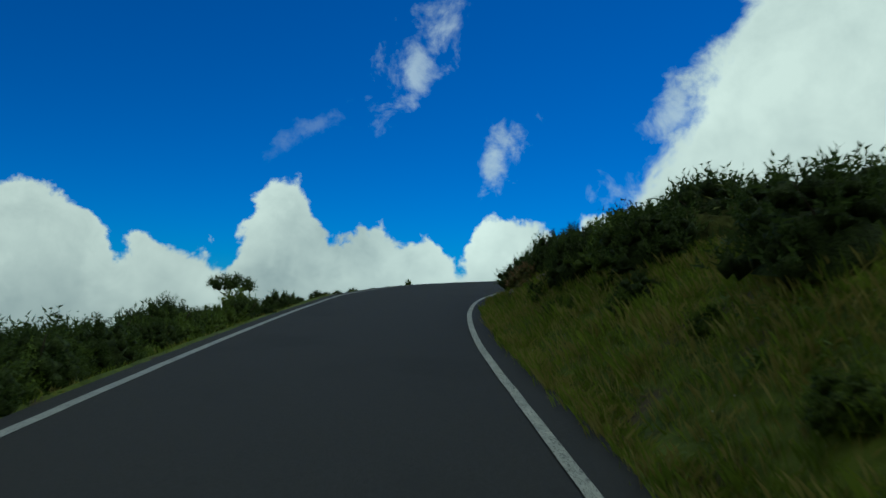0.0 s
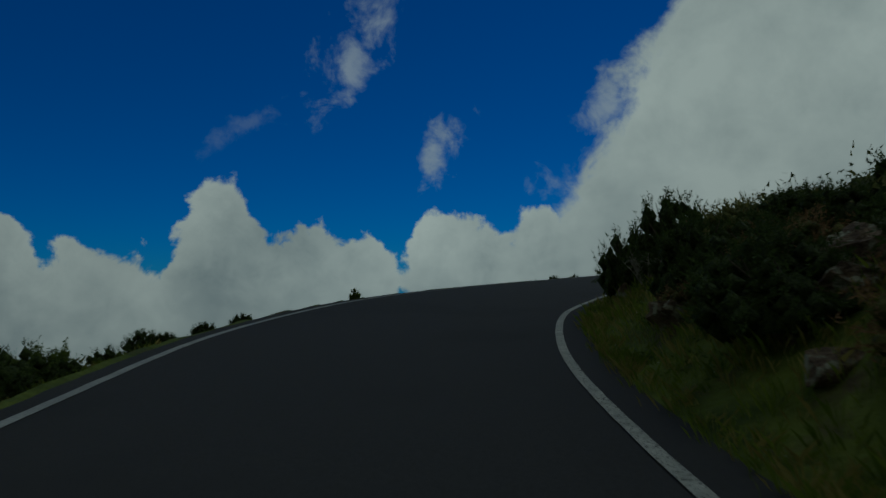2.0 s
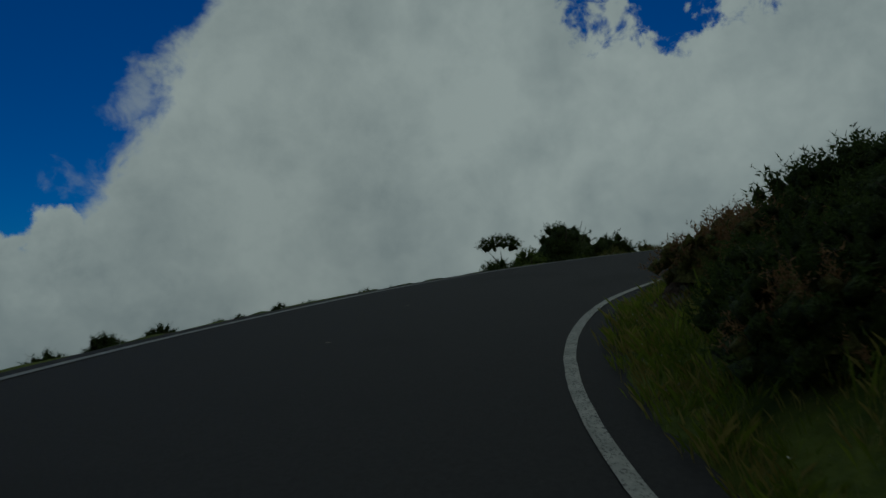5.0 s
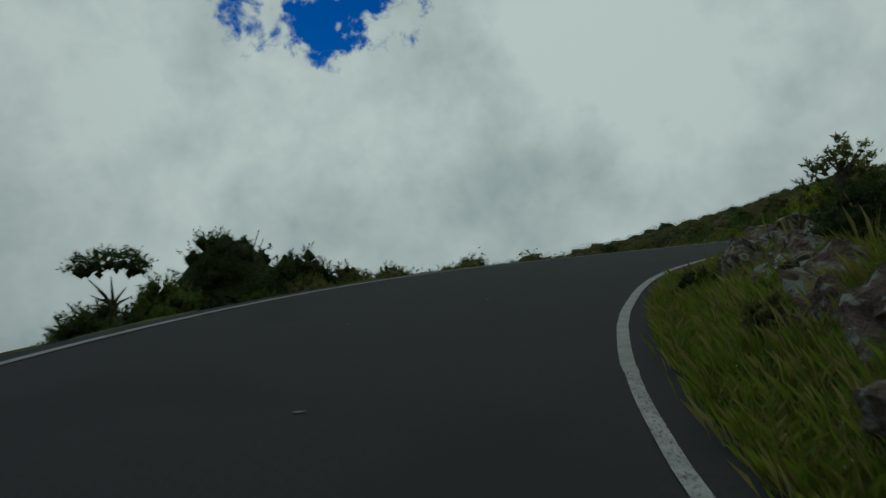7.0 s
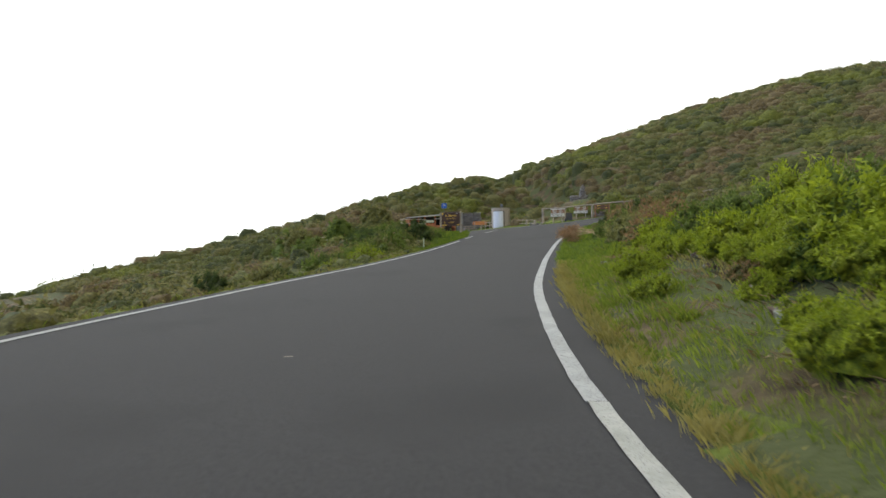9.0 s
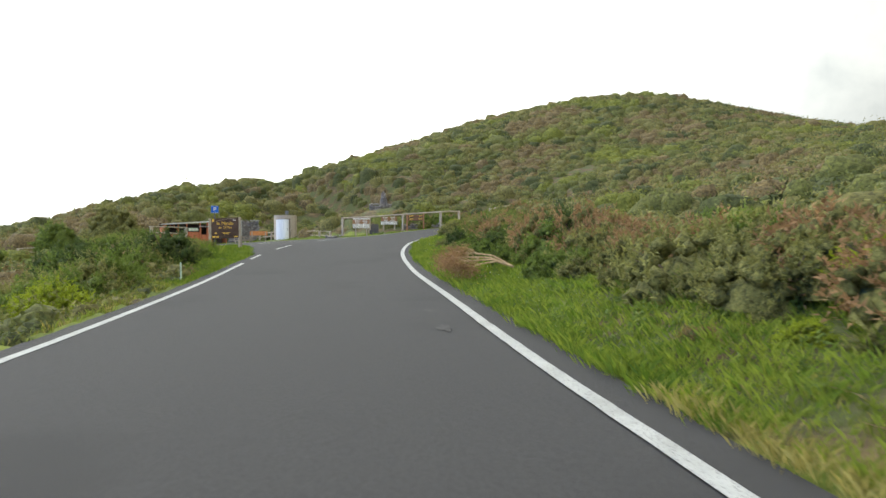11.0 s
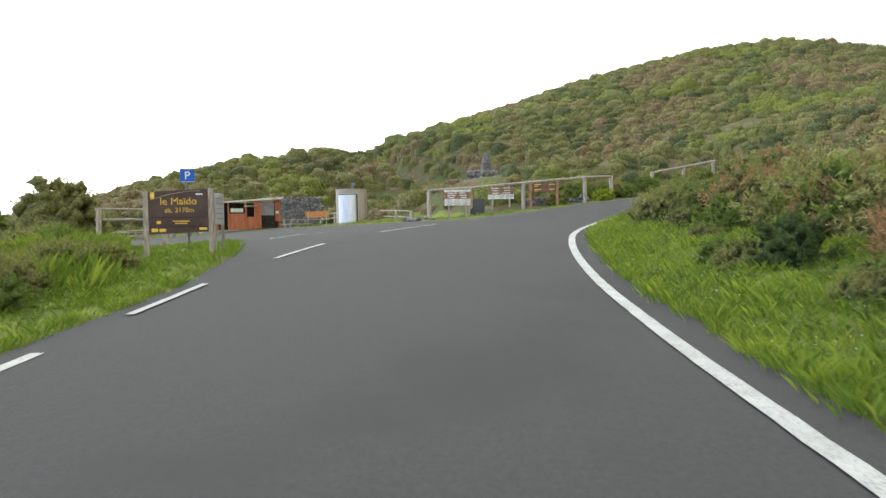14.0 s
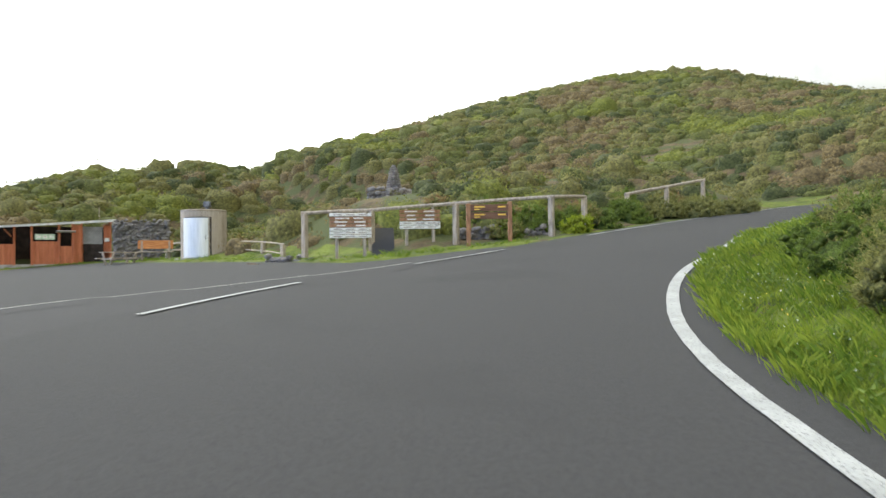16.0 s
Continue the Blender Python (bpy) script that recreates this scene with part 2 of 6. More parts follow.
HILL_GREENS = {
    "dark": ((0.046, 0.058, 0.018), (0.142, 0.160, 0.050)),
    "green": ((0.080, 0.090, 0.021), (0.228, 0.238, 0.060)),
    "lime": ((0.110, 0.125, 0.018), (0.296, 0.312, 0.056)),
    "brown": ((0.115, 0.084, 0.034), (0.310, 0.232, 0.098)),
    "olive": ((0.106, 0.099, 0.030), (0.300, 0.276, 0.082)),
}
M_SCRUB = {k: material(k + " scrub", a, b, 0.9, 0.85, island=0.28, sheer=0.15, bump=1.0, bump_scale=7.0) for k, (a, b) in HILL_GREENS.items()}
# inner domes: scrub colour darkened to stand for shade between the leaves
M_SCRUB_SHADED = {k: material(k + " scrub in shade tone", tuple(0.5 * c for c in a), tuple(0.6 * c for c in b), 6.0, 0.9, bump=1.0, bump_scale=11.0) for k, (a, b) in HILL_GREENS.items()}
# crown bodies and tuft hearts: leaf colours darkened, painting in the crown's inner shade
M_LEAF_SHADED = {k: material(k + " foliage in shade tone", tuple(0.45 * c for c in a), tuple(0.6 * c for c in b), 14.0, 0.9, bump=1.0, bump_scale=34.0, low=0.32, high=0.62) for k, (a, b) in (GREENS | {"brown": GREENS["olive"]}).items()}
M_GRASS = material("verge grass", (0.088, 0.135, 0.012), (0.325, 0.385, 0.048), 0.7, 0.7, island=0.6, sheer=0.4)
M_LAWN = material("lawn grass", (0.060, 0.112, 0.010), (0.215, 0.300, 0.034), 0.8, 0.7, island=0.55, sheer=0.4)
M_WEED = material("broad-leaved weeds", (0.055, 0.090, 0.016), (0.190, 0.250, 0.045), 2.0, 0.7, island=0.5, sheer=0.3)
M_STRAW = material("dry grass", (0.210, 0.180, 0.040), (0.470, 0.400, 0.120), 0.7, 0.75, island=0.5, sheer=0.25)
M_BARK = material("bark", (0.06, 0.045, 0.032), (0.19, 0.15, 0.11), 9.0, 0.9, bump=0.5)
M_DEADWOOD = material("bleached dead wood", (0.26, 0.17, 0.08), (0.50, 0.36, 0.19), 8.0, 0.85, bump=0.4)
M_ROCK = material("basalt rock", (0.062, 0.042, 0.029), (0.245, 0.178, 0.118), 4.5, 0.97, bump=1.0, bump_scale=22.0, spots=((0.30, 0.30, 0.22), 7.0, 0.44))


def lichen_rings(m):
    """Pale rings of crustose lichen over a rock."""
    nt = m.node_tree
    N, Lk = nt.nodes.new, nt.links.new
    bsdf = nt.nodes["Principled BSDF"]
    was = bsdf.inputs["Base Color"].links[0].from_socket
    co, v, ramp, mx = N("ShaderNodeTexCoord"), N("ShaderNodeTexVoronoi"), N("ShaderNodeValToRGB"), N("ShaderNodeMixRGB")
    v.inputs["Scale"].default_value = 3.4
    Lk(co.outputs["Object"], v.inputs["Vector"]), Lk(v.outputs["Distance"], ramp.inputs[0])
    e = ramp.color_ramp.elements
    e[0].position, e[0].color = 0.17, (0, 0, 0, 1)
    e[1].position, e[1].color = 0.21, (1, 1, 1, 1)
    a, b = e.new(0.24), e.new(0.27)
    a.color, b.color = (1, 1, 1, 1), (0, 0, 0, 1)
    few, gate = N("ShaderNodeMath"), N("ShaderNodeMath")
    few.operation, gate.operation = "GREATER_THAN", "MULTIPLY"
    few.inputs[1].default_value = 0.5
    Lk(v.outputs["Color"], few.inputs[0]), Lk(few.outputs[0], gate.inputs[0]), Lk(ramp.outputs[0], gate.inputs[1])
    Lk(gate.outputs[0], mx.inputs[0]), Lk(was, mx.inputs[1])
    mx.inputs[2].default_value = (0.44, 0.45, 0.33, 1)
    Lk(mx.outputs[0], bsdf.inputs["Base Color"])


lichen_rings(M_ROCK)


# ---- mesh helpers ----
def mesh_np(name, verts, faces, mats, index=None, smooth=False):
    """A mesh from arrays; faces is one array of n-gons or a list of them."""
    me = bpy.data.meshes.new(name)
    groups = [np.asarray(f, np.int32) for f in (faces if isinstance(faces, list) else [faces])]
    verts = np.asarray(verts, np.float32)
    sizes = np.concatenate([np.full(len(f), f.shape[1]) for f in groups])
    loops = np.concatenate([f.ravel() for f in groups])
    me.vertices.add(len(verts))
    me.vertices.foreach_set("co", verts.ravel())
    me.loops.add(len(loops))
    me.loops.foreach_set("vertex_index", loops)
    me.polygons.add(len(sizes))
    me.polygons.foreach_set("loop_start", np.r_[0, np.cumsum(sizes)[:-1]].astype(np.int32))
    for m in mats:
        me.materials.append(m)
    if index is not None:
        me.polygons.foreach_set("material_index", np.asarray(index, np.int32))
    me.polygons.foreach_set("use_smooth", np.full(len(sizes), smooth))
    me.update(calc_edges=True)
    me.validate()
    return me


def part(name, bm, mat, parent=None, label="", smooth=False):
    me = bpy.data.meshes.new(name)
    bmesh.ops.recalc_face_normals(bm, faces=bm.faces)
    bm.to_mesh(me)
    bm.free()
    me.materials.append(mat)
    if smooth:
        me.polygons.foreach_set("use_smooth", [True] * len(me.polygons))
    ob = new(name, me)
    if parent:
        ob.parent = parent
    if label:
        ob["label"] = label
    return ob


def holder(name, m, label, category, group=""):
    ob = new(name)
    ob.empty_display_size = 0.2
    ob.matrix_world = m
    return tagged(ob, label, category, group)


def box(bm, c, s, rz=0.0, bevel=0.0, tilt=None):
    m = Matrix.Translation(c) @ Matrix.Rotation(radians(rz), 4, "Z") @ (tilt or Matrix.Identity(4)) @ Matrix.Diagonal((*s, 1))
    g = bmesh.ops.create_cube(bm, size=1.0, matrix=m)
    if bevel:
        edges = list({e for v in g["verts"] for e in v.link_edges})
        bmesh.ops.bevel(bm, geom=edges, offset=bevel, segments=2, affect="EDGES", profile=0.5)
    return bm


def tube(bm, points, radii, sides=7):
    rings = []
    pts = [Vector(q) for q in points]
    for k, q in enumerate(pts):
        d = (pts[min(k + 1, len(pts) - 1)] - pts[max(k - 1, 0)]).normalized()
        a = d.orthogonal().normalized()
        b = d.cross(a)
        rings.append([bm.verts.new(q + radii[k] * (math.cos(2 * math.pi * j / sides) * a + math.sin(2 * math.pi * j / sides) * b)) for j in range(sides)])
    for r0, r1 in zip(rings, rings[1:]):
        for j in range(sides):
            bm.faces.new((r0[j], r0[(j + 1) % sides], r1[(j + 1) % sides], r1[j]))
    bm.faces.new(rings[0])
    bm.faces.new(rings[-1])
    return bm


# ---- the road's shape ----
def spline(knots, step=0.35):
    k = np.array(knots, float)
    k = np.vstack([2 * k[0] - k[1], k, 2 * k[-1] - k[-2]])
    out = []
    for i in range(1, len(k) - 2):
        p0, p1, p2, p3 = k[i - 1:i + 3]
        d = [max(np.linalg.norm(b - a), 1e-6) ** 0.5 for a, b in ((p0, p1), (p1, p2), (p2, p3))]
        m1 = ((p1 - p0) / d[0] - (p2 - p0) / (d[0] + d[1]) + (p2 - p1) / d[1]) * d[1]
        m2 = ((p2 - p1) / d[1] - (p3 - p1) / (d[1] + d[2]) + (p3 - p2) / d[2]) * d[1]
        n = max(2, int(np.linalg.norm(p2 - p1) / step))
        u = np.linspace(0, 1, n, endpoint=False)[:, None]
        out.append((2 * u**3 - 3 * u**2 + 1) * p1 + (u**3 - 2 * u**2 + u) * m1 + (-2 * u**3 + 3 * u**2) * p2 + (u**3 - u**2) * m2)
    out = np.vstack([*out, k[-2][None]])
    s = np.r_[0, np.cumsum(np.linalg.norm(np.diff(out, axis=0), axis=1))]
    ss = np.arange(0, s[-1], step)
    return np.stack([np.interp(ss, s, out[:, c]) for c in range(3)], 1)


RIGHT, LEFT = spline(RIGHT_LINE), spline(LEFT_LINE)
# each station pairs a point of one edge line with the nearest of the other
near = np.maximum.accumulate(((LEFT[:, None, :2] - RIGHT[None, :, :2]) ** 2).sum(-1).argmin(1)).astype(float)
kernel = np.ones(15) / 15
near = np.convolve(np.pad(near, 7, mode="edge"), kernel, mode="valid")
RIGHT_AT = np.stack([np.interp(near, np.arange(len(RIGHT)), RIGHT[:, c]) for c in range(3)], 1)
CENTRE = 0.5 * (LEFT + RIGHT_AT)
across = RIGHT_AT - LEFT
HALF = 0.5 * np.linalg.norm(across[:, :2], axis=1)
ACROSS = across / (2 * HALF)[:, None]
WIDE_L = 0.40
# the tarmac beyond the right-hand line narrows round the last bend
WIDE_R = np.interp(np.cumsum(np.r_[0, np.linalg.norm(np.diff(CENTRE[:, :2], axis=0), axis=1)]), [0.35 * ((CENTRE[:, :2] - q) ** 2).sum(1).argmin() for q in ((68.0, 18.5), (77.0, 12.0))], [0.46, 0.13])


def build_road():
    u = np.linspace(-1, 1, 13)
    half = HALF[:, None]
    lat = np.concatenate([-half - WIDE_L, half * u[None], half + WIDE_R[:, None]], 1)
    wob = np.array([noise.noise((i * 0.4, 3.1, 0)) for i in range(len(CENTRE))]) * 0.06
    lat[:, 0] -= np.abs(wob) * 1.5
    lat[:, -1] += wob
    v = CENTRE[:, None, :] + ACROSS[:, None, :] * lat[..., None]
    v[:, 1:-1, 2] += (1 - u[None] ** 2) * 0.02
    n, k = v.shape[:2]
    i, j = np.meshgrid(np.arange(n - 1), np.arange(k - 1), indexing="ij")
    a = (i * k + j).ravel()
    ob = new("road", mesh_np("road", v.reshape(-1, 3), np.stack([a, a + 1, a + k + 1, a + k], 1), [M_ASPHALT], smooth=True))
    tagged(ob, "dark grey asphalt mountain road climbing round a bend", "road", kind="structure")


def side_of(curve):
    t = np.gradient(curve, axis=0)
    t /= np.linalg.norm(t[:, :2], axis=1)[:, None]
    return np.stack([t[:, 1], -t[:, 0], 0 * t[:, 0]], 1)


def build_line(curve, s0, s1, width, mat, label, name, lift=0.012):
    s = np.r_[0, np.cumsum(np.linalg.norm(np.diff(curve, axis=0), axis=1))]
    m = (s >= s0) & (s <= s1)
    c, n = curve[m], side_of(curve)[m]
    jit = np.array([noise.noise((q[0] * 3, q[1] * 3, 1.0)) for q in c]) * 0.012
    v = np.stack([c - n * (width / 2 + jit)[:, None], c + n * (width / 2 - jit)[:, None]], 1)
    v[..., 2] += lift
    k = np.arange(len(c) - 1) * 2
    ob = new(name, mesh_np(name, v.reshape(-1, 3), np.stack([k, k + 1, k + 3, k + 2], 1), [mat]))
    return tagged(ob, label, "road marking", kind="structure")


def arc_at(curve, x, y):
    s = np.r_[0, np.cumsum(np.linalg.norm(np.diff(curve, axis=0), axis=1))]
    return s[((curve[:, :2] - (x, y)) ** 2).sum(1).argmin()]


# ---- the lie of the land ----
PARK = np.array([(68.5, 22.38), (71.4, 20.9), (75.9, 17.9), (79.3, 14.0), (82.0, 7.5), (83.5, 4.5), (86.2, 8.7), (92.0, 8.7), (103.5, 10.6), (114.5, 12.2), (115.2, 19.5), (116.1, 27.6), (115.0, 35.6), (96.6, 35.6), (89.1, 27.6), (83.9, 22.3), (82.4, 19.6), (79.7, 19.85), (75.9, 20.35), (72.95, 21.1), (71.3, 21.65)])
SPOTS_HILL = [(184.0, -138.0, 56.0), (195.5, -87.4, 45.5), (151.8, -172.5, 44.1), (177.1, -67.8, 37.8), (152.9, -32.2, 23.4), (123.0, -3.4, 6.0), (148.3, 6.4, 16.6), (148.8, 13.0, 15.9), (151.8, -13.5, 19.8), (159.8, 17.2, 13.4), (221.9, 35.6, -7.1), (135.7, 63.2, 1.3), (131.1, 77.0, -4.2), (115.0, -46.0, 20.0), (126.5, -115.0, 34.3)]
SPOTS_NEAR = [(23.0, 9.2, 5.2), (48.3, 2.3, 8.0), (71.3, -9.2, 10.3), (13.8, -17.2, 6.0), (46.0, -34.5, 13.4), (98.9, -16.1, 12.5), (102.3, -1.1, 10.3), (120.7, 13.8, 8.0), (115.0, 39.1, 4.8), (89.7, 39.1, 2.4), (69.0, 36.8, 3.1), (48.3, 48.3, 0.2), (86.2, 69.0, -0.6)]
SPOTS_FALL = [(23.0, 59.8, -6.6), (-2.3, 50.6, -7.3), (-20.7, 23.0, -5.9), (-18.4, -4.6, -4.5), (-69.0, 46.0, -29.8), (23.0, 126.5, -31.9), (103.5, 138.0, -24.8)]
def thin_plate(spots):
    p = np.array(spots, float)
    d = np.linalg.norm(p[:, None, :2] - p[None, :, :2], axis=-1) / 50
    k = d**2 * np.log(d + 1e-9) + 0.004 * np.eye(len(p))
    q = np.c_[np.ones(len(p)), p[:, :2] / 50]
    a = np.block([[k, q], [q.T, np.zeros((3, 3))]])
    return p[:, :2], np.linalg.solve(a, np.r_[p[:, 2], 0, 0, 0])


SPOT_XY, SPOT_W = thin_plate(SPOTS_HILL + SPOTS_NEAR + SPOTS_FALL)


def smooth(lo, hi, v):
    t = np.clip((v - lo) / (hi - lo), 0, 1)
    return t * t * (3 - 2 * t)


def land(x, y):
    c = np.array((80.0, -23.0))
    dx, dy = x - c[0], y - c[1]
    r = np.hypot(dx, dy)
    k = np.minimum(1, 196 / np.maximum(r, 1e-6))
    px, py = c[0] + dx * k, c[1] + dy * k
    d = np.hypot(px[:, None] - SPOT_XY[None, :, 0], py[:, None] - SPOT_XY[None, :, 1]) / 50
    z = (d**2 * np.log(d + 1e-9)) @ SPOT_W[:-3] + SPOT_W[-3] + SPOT_W[-2] * px / 50 + SPOT_W[-1] * py / 50
    return z - 0.24 * np.maximum(r - 196, 0)


def park_plane(x, y):
    return 6.21 + 0.016 * (x - 81.4) - 0.07 * (y - 19.55)


def park_z(x, y):
    q = ((LEFT[None, :, :2] - np.stack([x, y], 1)[:, None]) ** 2).sum(-1)
    k = q.argmin(1)
    d = np.sqrt(q.min(1))
    return park_plane(x, y) + (LEFT[k, 2] - 0.004 - park_plane(LEFT[k, 0], LEFT[k, 1])) * np.exp(-(d / 4.0) ** 2)


def in_poly(x, y, poly):
    ins = np.zeros(len(x), bool)
    for (x0, y0), (x1, y1) in zip(poly, np.roll(poly, -1, 0)):
        c = ((y0 > y) != (y1 > y)) & (x < (x1 - x0) * (y - y0) / (y1 - y0 + 1e-12) + x0)
        ins ^= c
    return ins


def poly_dist(x, y, poly):
    best = np.full(len(x), 1e9)
    for (x0, y0), (x1, y1) in zip(poly, np.roll(poly, -1, 0)):
        ex, ey = x1 - x0, y1 - y0
        t = np.clip(((x - x0) * ex + (y - y0) * ey) / (ex * ex + ey * ey), 0, 1)
        best = np.minimum(best, np.hypot(x - x0 - t * ex, y - y0 - t * ey))
    return best


def station(x, y):
    return 0.35 * ((CENTRE[:, :2] - (x, y)) ** 2).sum(1).argmin()


BANK_X = [0, station(-1, 14), station(3, 28), station(14, 34), station(27, 34), station(40, 30), station(55, 23), station(75, 12), station(84, -5)]
BANK_H = [3.0, 2.5, 2.0, 2.0, 1.5, 0.9, 0.7, 0.8, 1.2]
TURF_X = [0, station(14, 34), station(25, 34), station(44, 28), station(50, 25), station(60, 20), station(83, 2)]
TURF_R = [3.2, 1.0, 0.2, 0.3, 2.6, 2.8, 2.8]
TURF_L = [0.6, 0.5, 0.5, 0.7, 2.0, 7.0, 0.5]
LEFT_X = [0, station(52, 25), station(60, 21), station(70, 16), station(78, 11), station(80, 5), station(86, -15)]
LEFT_RISE = [-0.45, -0.40, -0.05, 0.05, 0.08, 0.07, 0.32]
LEFT_FLAT = [0.15, 0.2, 0.8, 0.8, 0.8, 0.8, 0.8]


def road_frame(x, y):
    """Station, distance outside the tarmac on the right and on the left."""
    out_k, out_l = np.zeros(len(x), int), np.zeros(len(x))
    for a in range(0, len(x), 4000):
        p = np.stack([x[a:a + 4000], y[a:a + 4000]], 1)
        k = ((CENTRE[None, :, :2] - p[:, None]) ** 2).sum(-1).argmin(1)
        out_k[a:a + 4000] = k
        out_l[a:a + 4000] = ((p - CENTRE[k, :2]) * ACROSS[k, :2]).sum(1)
    dr, dl = out_l - HALF[out_k] - WIDE_R[out_k], -out_l - HALF[out_k] - WIDE_L
    # past either end of the road all is open ground
    for end, step in ((0, 1), (len(CENTRE) - 1, -1)):
        t = CENTRE[end, :2] - CENTRE[end + step, :2]
        t = t / np.linalg.norm(t)
        past = (x - CENTRE[end, 0]) * t[0] + (y - CENTRE[end, 1]) * t[1]
        m = (out_k == end) & (past > 0.2)
        dr = np.where(m, np.maximum(dr, past), dr)
    return out_k, dr, dl


def ground_z(x, y, rough=True):
    x, y = np.atleast_1d(np.asarray(x, float)), np.atleast_1d(np.asarray(y, float))
    k, dr, dl = road_frame(x, y)
    base = land(x, y)
    s = k * 0.35
    h = np.interp(s, BANK_X, BANK_H)
    edge_r = RIGHT_AT[k, 2] + ACROSS[k, 2] * WIDE_R[k]
    edge_l = LEFT[k, 2] - ACROSS[k, 2] * WIDE_L
    d = np.maximum(dr, 0)
    zr = edge_r + 0.03 + h * (1 - np.exp(-np.maximum(d - 0.35, 0) / 2.6))
    zr = zr + (base - zr) * smooth(5, 18, d)
    d = np.maximum(dl, 0)
    zl = edge_l + 0.01 + np.interp(s, LEFT_X, LEFT_RISE) * np.maximum(d - np.interp(s, LEFT_X, LEFT_FLAT), 0)
    zl = zl + (base - zl) * smooth(2.5, 14, d)
    z = np.where(dr > 0, zr, zl)
    bumps = np.array([noise.fractal((a * 0.45, b * 0.45, 0.0), 1.0, 2.0, 4) for a, b in zip(x, y)]) if rough else 0
    z = z + bumps * 0.16 * smooth(0.2, 2.5, np.maximum(dr, dl))
    inside = (dr <= 0) & (dl <= 0)
    z = np.where(inside, CENTRE[k, 2] + ACROSS[k, 2] * ((dr - dl) / 2) - 0.16, z)
    pin, pd = in_poly(x, y, PARK), poly_dist(x, y, PARK)
    pz = park_z(x, y)
    z = np.where(pin & ~inside, pz - 0.14, z)
    w = (1 - smooth(1.4, 6.5, pd)) * (~pin) * (~inside) * smooth(0, 0.8, np.maximum(dl, dr))
    return z + (pz + 0.04 - z) * w


def build_ground():
    def lines(lo, hi, step, far):
        mid = list(np.arange(lo, hi + 1e-6, step))
        out, g, p = [], step, hi
        while p < far:
            g *= 1.17
            p += g
            out.append(p)
        left, g, p = [], step, lo
        while p > -far:
            g *= 1.17
            p -= g
            left.append(p)
        return np.array(left[::-1] + mid + out)
    xs, ys = lines(-10, 122, 0.5, 2400), lines(-9, 48, 0.5, 2400)
    X, Y = np.meshgrid(xs, ys, indexing="ij")
    z = ground_z(X.ravel(), Y.ravel())
    ny = len(ys)
    i, j = np.meshgrid(np.arange(len(xs) - 1), np.arange(ny - 1), indexing="ij")
    a = (i * ny + j).ravel()
    cx, cy = X[:-1, :-1].ravel() + 0.25, Y[:-1, :-1].ravel() + 0.25
    k, dr, dl = road_frame(cx, cy)
    s = k * 0.35
    turf = (dr > -1) & (dr < np.interp(s, TURF_X, TURF_R)) | (dl > -1) & (dl < np.interp(s, TURF_X, TURF_L)) | (poly_dist(cx, cy, PARK) < 2.8)
    me = mesh_np("ground", np.stack([X.ravel(), Y.ravel(), z], 1), np.stack([a, a + ny, a + ny + 1, a + 1], 1), [M_GROUND, M_TURF], turf.astype(int), smooth=True)
    tagged(new("ground", me), "grassy brown volcanic ground of the mountain slope", "ground", kind="structure")


def build_parking():
    step = 0.7
    xs, ys = np.arange(67.5, 118, step), np.arange(3, 38, step)
    bm = bmesh.new()
    bm.faces.new([bm.verts.new((a, b, 0)) for a, b in PARK])
    for q in xs:
        bmesh.ops.bisect_plane(bm, geom=bm.verts[:] + bm.edges[:] + bm.faces[:], plane_co=(q, 0, 0), plane_no=(1, 0, 0))
    for q in ys:
        bmesh.ops.bisect_plane(bm, geom=bm.verts[:] + bm.edges[:] + bm.faces[:], plane_co=(0, q, 0), plane_no=(0, 1, 0))
    co = np.array([v.co for v in bm.verts])
    for v, z in zip(bm.verts, park_z(co[:, 0], co[:, 1])):
        v.co.z = z - 0.006
    ob = part("parking", bm, M_PARKING, smooth=True)
    tagged(ob, "flat grey asphalt parking area beside the road", "parking area", kind="structure")


build_road()
build_ground()
build_parking()
SEAM_A, SEAM_B = arc_at(RIGHT, 16.63, 31.75), arc_at(RIGHT, 28.45, 31.5)
END_R = 200.0
RIGHT_PAINT, FRESH_PAINT = RIGHT - side_of(RIGHT) * 0.035, RIGHT - side_of(RIGHT) * 0.05
build_line(RIGHT_PAINT, 0, SEAM_A, 0.128, M_LINE_OLD, "worn cream edge line painted along the inner verge", "edge_line")
build_line(RIGHT_PAINT, SEAM_A - 0.35, SEAM_B, 0.15, M_LINE_MID, "cream edge line painted along the inner verge", "edge_line", 0.014)
build_line(FRESH_PAINT, SEAM_B - 0.35, END_R, 0.165, M_LINE, "fresh white edge line painted along the inner verge", "edge_line", 0.016)
build_line(LEFT + side_of(LEFT) * 0.02, 0, arc_at(LEFT, 64.34, 23.87), 0.15, M_LINE, "white edge line painted along the outer drop", "edge_line")
for xa, ya, xb, yb in ((66.42, 23.06, 69.0, 21.77), (72.23, 20.14, 75.1, 18.2), (78.2, 15.4, 80.6, 12.3), (81.9, 8.9, 82.1, 6.2)):
    build_line(LEFT, arc_at(LEFT, xa, ya), arc_at(LEFT, xb, yb), 0.125, M_LINE, "white dash painted across the parking entrance", "line_dash", 0.022)
build_line(LEFT, arc_at(LEFT, 83.95, 1.49), END_R, 0.13, M_LINE, "white edge line painted along the far verge", "edge_line")

